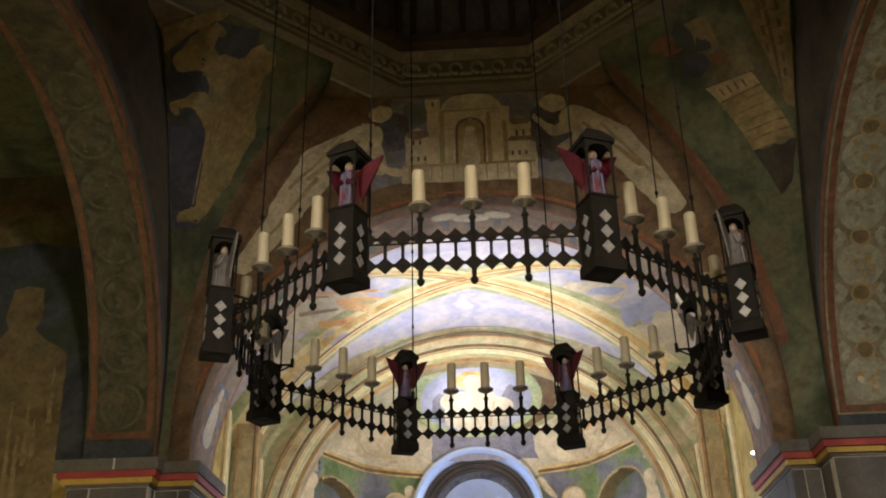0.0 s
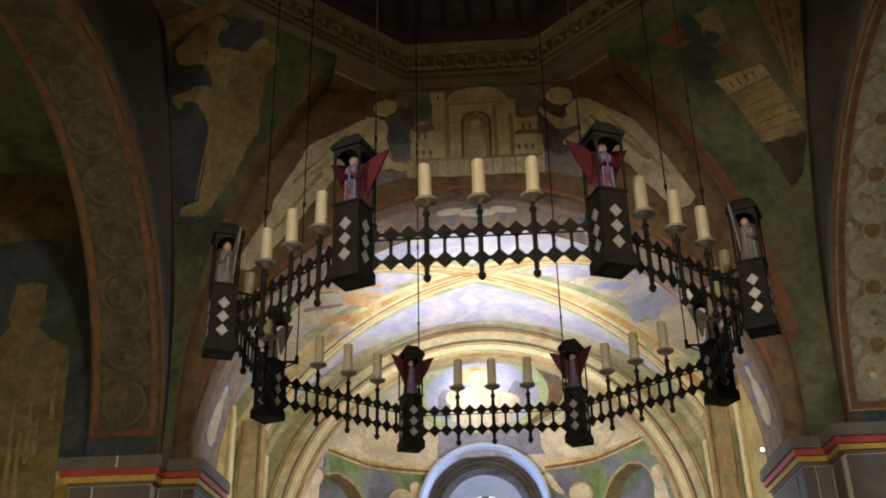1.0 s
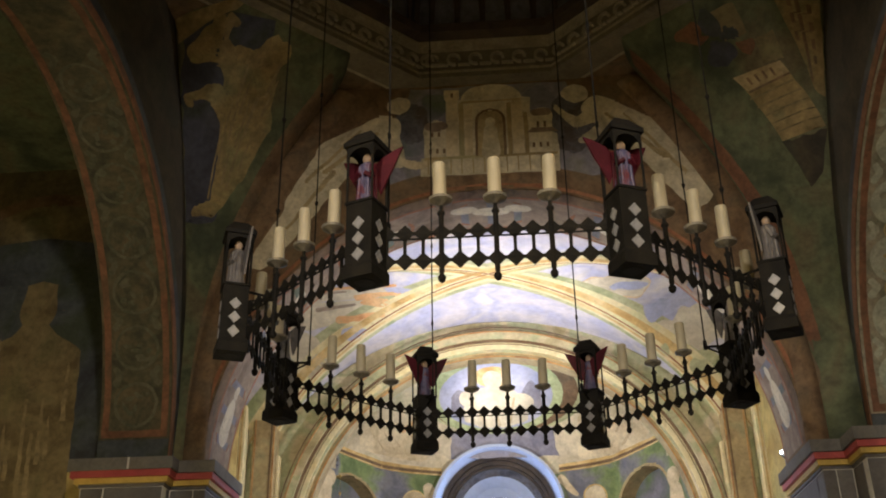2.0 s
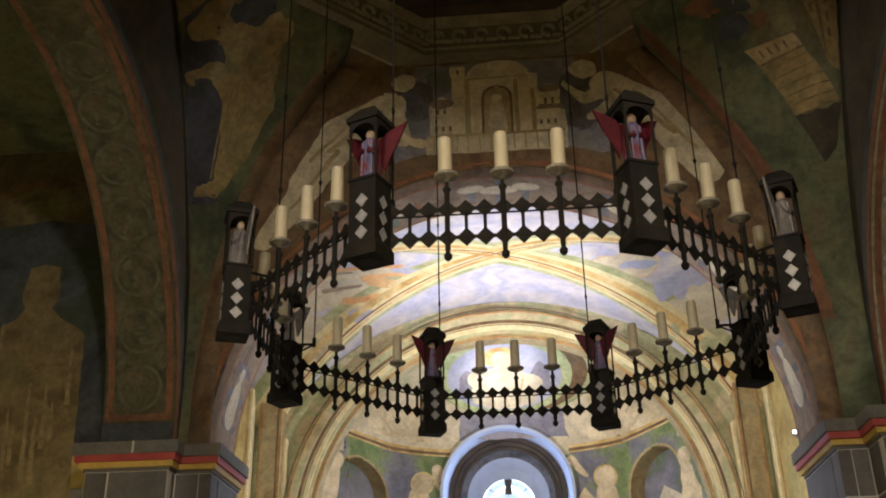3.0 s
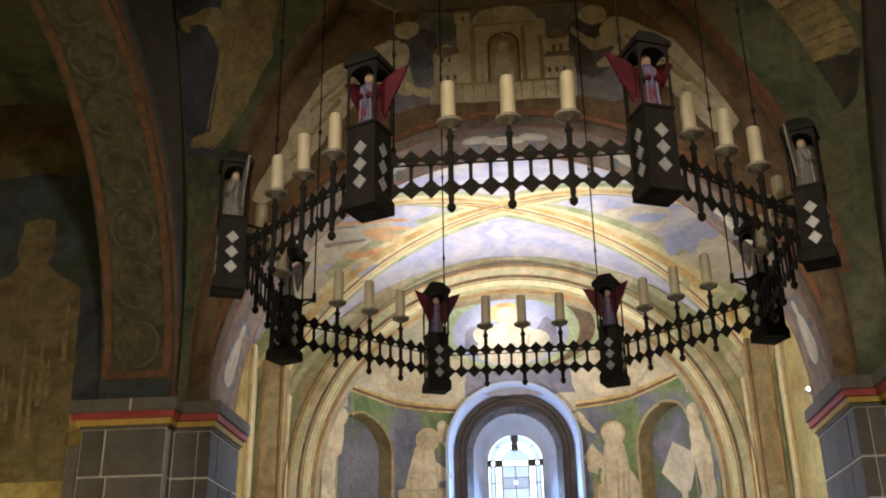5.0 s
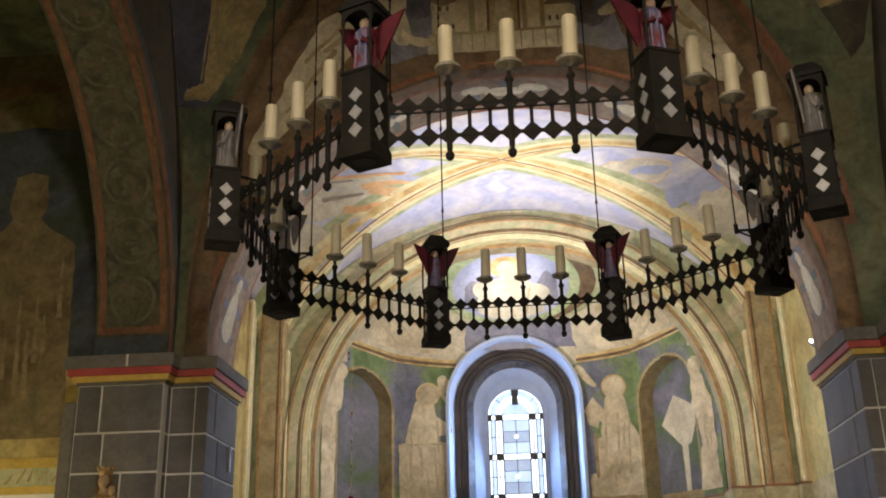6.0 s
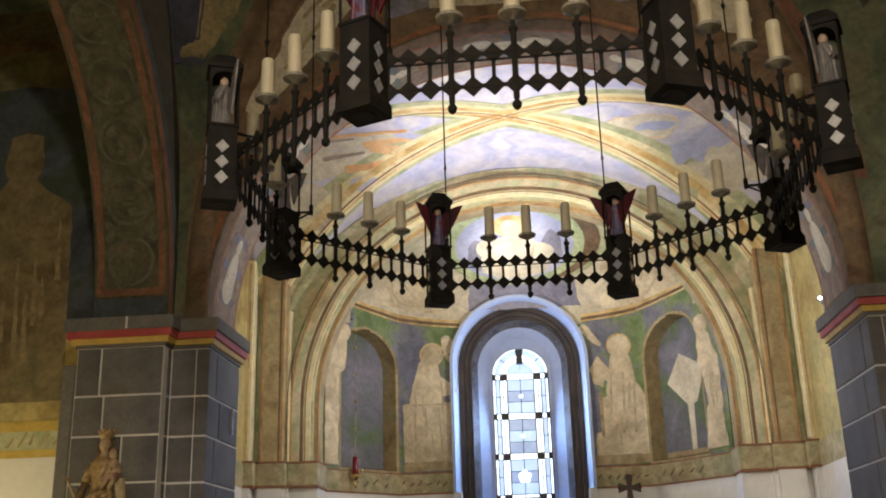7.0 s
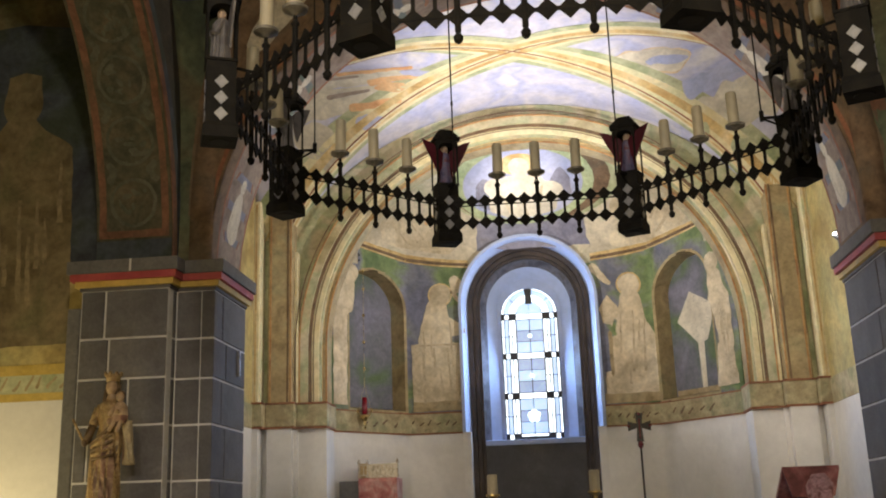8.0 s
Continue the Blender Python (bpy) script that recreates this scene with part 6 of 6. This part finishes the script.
def madonna():
    """A standing crowned woman with a child on her arm, 1.34 m high; faces -y."""
    bm = bmesh.new()
    D = Matrix.Diagonal
    # gown and mantle: the mantle is slung across from the hip
    carved(bm, between([(-0.045, 0, 0.0, 0.13, 0.12, 0.016), (-0.05, 0, 0.06, 0.135, 0.12, 0.018), (-0.045, 0, 0.35, 0.125, 0.12, 0.018), (-0.035, -0.01, 0.60, 0.125, 0.11, 0.015), (-0.01, 0, 0.74, 0.115, 0.095, 0.008), (-0.01, 0, 0.84, 0.09, 0.08, 0.004), (-0.015, 0, 0.96, 0.115, 0.085, 0.004), (-0.015, 0, 1.03, 0.115, 0.07, 0.003), (-0.005, 0, 1.07, 0.05, 0.05, 0.0), (0.0, 0, 1.13, 0.036, 0.04, 0.0)], 6), 72, 9,
           lambda u, z: 2 if z > 1.08 else (1 if 0.70 < u < 0.93 and z < 0.80 - 1.1 * (u - 0.70) and (u * 11) % 1 > 0.3 else (3 if (u * 7 + z) % 1 < 0.22 and z < 0.66 else 0)))
    # rolled edge of the mantle
    for k in range(5):
        p = (-0.155 + 0.012 * k, -0.05 - 0.022 * k, 0.69 - 0.035 * k)
        q = (0.05 + 0.01 * k, -0.115, 0.83 - 0.06 * k)
        rod(bm, p, q, 0.016 - 0.001 * k, 8, 0 if k % 2 else 3)
    # head, hair and crown
    blob(bm, pose(0.0, -0.02, 1.185) @ D((0.05, 0.058, 0.07, 1)), 2, 16)
    blob(bm, pose(0.0, 0.012, 1.18) @ D((0.068, 0.06, 0.085, 1)), 3, 16)
    for s in (-1, 1):
        rod(bm, (s * 0.055, 0.0, 1.17), (s * 0.066, -0.02, 1.03), 0.02, 8, 3)
    lathe(bm, [(0.058, 1.235), (0.064, 1.27), (0.074, 1.30), (0.064, 1.30), (0.05, 1.25)], 16, (0, 0, 0), 0)
    for i in range(8):
        t = 2 * PI * i / 8
        blob(bm, pose(0.07 * math.cos(t), 0.07 * math.sin(t), 1.303) @ D((0.017, 0.017, 0.02, 1)), 0, 8)
    # arms, hand and sceptre
    for p, q, r, mi in (((-0.115, 0, 1.0), (-0.15, -0.02, 0.87), 0.042, 0), ((-0.15, -0.02, 0.87), (-0.19, -0.06, 0.72), 0.036, 3), ((-0.2, -0.08, 0.69), (-0.295, -0.12, 0.90), 0.01, 0), ((0.09, 0, 1.0), (0.13, -0.04, 0.86), 0.042, 0), ((0.13, -0.04, 0.86), (0.05, -0.13, 0.87), 0.034, 1)):
        rod(bm, p, q, r, 12, mi)
        blob(bm, pose(*q) @ D((r, r, r, 1)), mi, 10)
    blob(bm, pose(-0.2, -0.08, 0.70) @ D((0.028, 0.028, 0.034, 1)), 3, 10)
    # child
    carved(bm, between([(0.10, -0.11, 0.85, 0.07, 0.055, 0.006), (0.125, -0.11, 0.92, 0.068, 0.055, 0.006), (0.13, -0.11, 1.0, 0.058, 0.05, 0.004), (0.125, -0.11, 1.04, 0.025, 0.025, 0)], 3), 32, 6, lambda u, z: 2 if z > 0.93 else 1)
    blob(bm, pose(0.125, -0.12, 1.085) @ D((0.036, 0.04, 0.046, 1)), 2, 14)
    blob(bm, pose(0.125, -0.105, 1.095) @ D((0.04, 0.04, 0.046, 1)), 3, 12)
    for p, q in (((0.09, -0.14, 0.99), (0.06, -0.17, 0.93)), ((0.17, -0.13, 0.99), (0.135, -0.18, 0.945)), ((0.1, -0.15, 0.87), (0.06, -0.17, 0.80)), ((0.15, -0.14, 0.87), (0.13, -0.17, 0.79))):
        rod(bm, p, q, 0.019, 8, 2)
        blob(bm, pose(*q) @ D((0.019, 0.019, 0.019, 1)), 2, 8)
    blob(bm, pose(0.135, -0.185, 0.95) @ D((0.02, 0.02, 0.02, 1)), 0, 8)
    # hanging cloth below the child
    carved(bm, between([(0.185, -0.02, 0.50, 0.045, 0.05, 0.012), (0.18, -0.03, 0.66, 0.04, 0.045, 0.01), (0.155, -0.04, 0.88, 0.05, 0.04, 0.004)], 5), 40, 5, lambda u, z: 4 if u > 0.62 or u < 0.12 else 1)
    return bm


SKIN = grained("painted_carving", [(0.40, 0.28, 0.17), (0.50, 0.37, 0.24)], 8.0, 40, fine_mix=0.3, rough=0.5, seed=62)
ROSEC = grained("faded_red_carving", [(0.24, 0.12, 0.08), (0.40, 0.27, 0.18), (0.18, 0.10, 0.06)], 7.0, 40, fine_mix=0.4, rough=0.55, seed=63)
UMBERC = grained("umber_carving", [(0.10, 0.06, 0.03), (0.20, 0.13, 0.06)], 7.0, 40, fine_mix=0.4, rough=0.5, seed=64)
LININGC = grained("pale_carving", [(0.38, 0.30, 0.17), (0.50, 0.42, 0.26)], 7.0, 40, fine_mix=0.4, rough=0.5, seed=65)
statue = tagged(link("statue", madonna(), [GILT, ROSEC, SKIN, UMBERC, LININGC], smooth=True), "gilded carved statue of a crowned woman holding a child", "statue")
statue.matrix_basis = pose(-3.85, 0.02, 1.745)
bm = bmesh.new()
lathe(bm, [(0.06, -0.28), (0.10, -0.24), (0.14, -0.1), (0.21, -0.04), (0.22, 0.0)], 16)
box(bm, -0.12, 0.12, 0.0, 0.215, -0.2, -0.002)
structure(link("trim_corbel", bm, SLAB), "grey stone corbel under the statue", "corbel").matrix_basis = pose(-3.89, 0.0, 1.743)

# sanctuary lamp hanging in front of the niche
lampx, lampy = -2.66, 5.9
lamp_thing = empty("sanctuary_lamp", pose(lampx, lampy, 3.0), "ruby glass sanctuary lamp in a brass holder on a chain", "hanging lamp")
part("holder", lathe(bmesh.new(), [(0.006, -0.02), (0.02, 0.03), (0.03, 0.06), (0.02, 0.09), (0.05, 0.14), (0.075, 0.17), (0.06, 0.19), (0.055, 0.185)], 14), GOLD, lamp_thing, "brass cup", True)
part("glass", lathe(bmesh.new(), [(0.036, 0.18), (0.04, 0.22), (0.04, 0.43), (0.036, 0.44)], 14), REDGLASS, lamp_thing, "ruby red glass", True)
for s in (-1, 1):
    part("arm", rod(bmesh.new(), (s * 0.06, 0, 0.17), (s * 0.10, 0, 0.24), 0.008, 6), GOLD, lamp_thing)
    part("arm_knob", blob(bmesh.new(), pose(s * 0.10, 0, 0.25) @ Matrix.Diagonal((0.018, 0.018, 0.025, 1)), seg=8), GOLD, lamp_thing)
    part("chain", rod(bmesh.new(), (s * 0.10, 0, 0.25), (s * 0.004, 0, 0.60), 0.0015, 5), GOLD, lamp_thing)
part("chain", rod(bmesh.new(), (0, 0, 0.59), (0, 0, 2.32), 0.0025, 5), GOLD, lamp_thing, "thin brass chain")
for z in (0.86, 1.25, 1.65, 2.05, 2.32):
    part("bead", blob(bmesh.new(), pose(0, 0, z) @ Matrix.Diagonal((0.02, 0.02, 0.024, 1)), seg=8), GOLD, lamp_thing)
structure(link("trim_lamp_hook", rod(bmesh.new(), (lampx, lampy - 0.02, 5.32), (lampx - 0.35, lampy + 0.42, 5.36), 0.012, 6), GOLD), "brass wall hook of the lamp", "hook")

# tabernacle pedestal and its brass gallery
tab = empty("tabernacle_stand", pose(-2.45, 5.75, 0.45), "red marble tabernacle stand with a grey side", "stand")
part("block", box(bmesh.new(), -0.24, 0.30, -0.25, 0.25, 0, 1.83, 0.01), MARBLE, tab, "veined red marble block")
part("side_block", box(bmesh.new(), -0.52, -0.243, -0.2, 0.2, 0, 1.80, 0.01), SLAB, tab, "plain grey stone block")
part("relief", box(bmesh.new(), -0.1, 0.27, -0.268, -0.24, 1.3, 1.78, 0.008), MARBLE, tab, "pale red carved front")
gal = empty("tabernacle_gallery", pose(-2.45, 5.75, 2.284), "small openwork silver-gilt gallery on a marble stand", "shrine")
bm = bmesh.new()
for z in (0.03, 0.17):
    box(bm, -0.24, 0.30, -0.2, -0.185, z, z + 0.015)
part("rail", bm, SGILT, gal)
for i in range(10):
    part("bar", rod(bmesh.new(), (-0.23 + 0.058 * i, -0.19, 0.035), (-0.23 + 0.058 * i, -0.19, 0.18), 0.007, 6), SGILT, gal)
for x in (-0.24, -0.12, 0.30):
    part("post", lathe(bmesh.new(), [(0.016, 0), (0.02, 0.02), (0.012, 0.05), (0.012, 0.19), (0.024, 0.21), (0.004, 0.26)], 10, (x, -0.19, 0)), SGILT, gal)
part("back_panel", box(bmesh.new(), -0.22, 0.28, -0.16, -0.14, 0.0, 0.19), SGILT, gal, "dull gilt panel")
part("box", box(bmesh.new(), -0.23, -0.125, -0.185, 0.1, 0.0, 0.2, 0.006), GILT, gal, "dull gilt casket")

# processional cross on a pole
WINEW = grained("garnet_enamel", [(0.10, 0.012, 0.018), (0.16, 0.03, 0.035)], 9.0, 40, fine_mix=0.3, rough=0.25, seed=79)
cross = empty("processional_cross", pose(1.25, 6.2, 0.55), "dark wooden processional cross on a thin black pole", "cross")
part("pole", rod(bmesh.new(), (0, 0, -0.08), (0, 0, 2.15), 0.014, 8), DARKWOOD, cross, "thin black pole")
bm = prism(bmesh.new(), [(-0.05, 2.12), (0.05, 2.12), (0.035, 2.31), (0.16, 2.27), (0.16, 2.41), (0.035, 2.37), (0.055, 2.52), (-0.055, 2.52), (-0.035, 2.37), (-0.16, 2.41), (-0.16, 2.27), (-0.035, 2.31)], XZ, -0.02, 0.02)
part("cross_arms", bm, DARKWOOD, cross, "dark flared wooden arms")
bm = prism(bmesh.new(), [(-0.012, 2.16), (0.012, 2.16), (0.012, 2.44), (-0.012, 2.44)], XZ, -0.026, -0.021)
part("inlay", bm, WINEW, cross, "dark red inlay strip")
part("knop", lathe(bmesh.new(), [(0.014, 2.02), (0.035, 2.05), (0.045, 2.08), (0.03, 2.12), (0.012, 2.14)], 12), WINEW, cross, "dark red glossy knop")
for u, v in ((-0.15, 2.34), (0.15, 2.34), (0.0, 2.51)):
    part("boss", blob(bmesh.new(), pose(u, -0.024, v) @ Matrix.Diagonal((0.022, 0.012, 0.022, 1)), seg=10), WINEW, cross, "dark red enamel boss")
part("foot", lathe(bmesh.new(), [(0.16, -0.1), (0.16, -0.08), (0.05, -0.05), (0.02, 0.0)], 14), DARKWOOD, cross)

# altar with two candles
altar = empty("altar", pose(-0.12, 3.6, 0.45), "plain stone altar with a limewashed face", "altar")
part("table_top", box(bmesh.new(), -1.1, 1.1, -0.45, 0.45, 0.92, 1.02, 0.01), SLAB, altar, "grey stone slab")
part("block", box(bmesh.new(), -0.8, 0.8, -0.32, 0.32, 0, 0.92, 0.01), SLAB, altar)
for x, h in ((-0.60, 0.0), (0.59, 0.01)):
    c = empty("altar_candle", pose(-0.12 + x, 3.55, 1.471), "thick ivory candle on a small brass candlestick", "candle", "candles on the altar")
    part("candlestick", lathe(bmesh.new(), [(0.09, 0), (0.09, 0.015), (0.03, 0.05), (0.025, 0.42), (0.035, 0.44), (0.085, 0.47), (0.085, 0.485)], 14), GOLD, c, "low brass candlestick")
    part("wax", lathe(bmesh.new(), [(0.06, 0.486), (0.061, 0.52), (0.06, 0.70 + h), (0.05, 0.715 + h), (0.01, 0.71 + h)], 16), WAX, c, "ivory wax")
    part("wick", rod(bmesh.new(), (0, 0, 0.71 + h), (0.004, 0, 0.74 + h), 0.004, 5), LEAD, c)

# marble lectern
RELIEF = grained("mauve_marble", [(0.20, 0.09, 0.12), (0.36, 0.22, 0.27), (0.14, 0.05, 0.06)], 14.0, 60, fine_mix=0.4, rough=0.4, bump=0.05, seed=60)
lect = empty("lectern", pose(2.5, 2.0, 0.45), "red marble lectern with a sloping book rest", "lectern")
WINE = grained("wine_marble", [(0.12, 0.03, 0.035), (0.22, 0.07, 0.075), (0.34, 0.16, 0.17)], 6.0, 30, fine_mix=0.35, rough=0.35, bump=0.02, seed=59)
bm = bmesh.new()
prism(bm, [(-0.22, 1.58), (0.22, 1.30), (0.22, 1.35), (-0.22, 1.63)], lambda u, v, w: (w, u, v), -0.27, 0.27)
part("book_rest", bm, WINE, lect, "sloping red marble book rest")
part("cheek", prism(bmesh.new(), [(-0.20, 1.34), (0.20, 1.34), (0.27, 1.60), (-0.27, 1.60)], XZ, -0.235, -0.19), WINE, lect, "dark red marble front")
part("shaft", prism(bmesh.new(), [(-0.12, 0), (0.12, 0), (0.13, 0.9), (0.19, 1.33), (-0.19, 1.33), (-0.13, 0.9)], XZ, -0.12, 0.16), WINE, lect, "tapered red marble shaft")
part("relief", prism(bmesh.new(), [(-0.06, 1.30), (0.17, 1.30), (0.19, 1.46), (0.12, 1.56), (0.0, 1.55), (-0.07, 1.44)], XZ, -0.255, -0.236), RELIEF, lect, "mauve carved relief")

# small spotlight on the south cornice
spot = empty("spotlight", pose(2.985, 1.5, ZS), "small white spotlight on the cornice with its lamp lit", "spotlight")
part("foot", box(bmesh.new(), -0.03, 0.03, -0.04, 0.04, 0.0, 0.02, 0.004), MILK, spot)
part("stem", rod(bmesh.new(), (0, 0, 0.02), (0, 0, 0.12), 0.01, 8), MILK, spot)
h = part("housing", lathe(bmesh.new(), [(0.02, -0.05), (0.04, -0.03), (0.05, 0.05), (0.044, 0.05), (0.03, 0.0)], 14), MILK, spot, "white round housing")
h.matrix_basis = pose(0, 0, 0.17, 35, 0, -110)
g = part("lamp_glass", blob(bmesh.new(), Matrix.Diagonal((0.015, 0.015, 0.015, 1)), seg=10), GLOW, spot, "lit lamp")
g.matrix_basis = pose(-0.045, -0.04, 0.18)
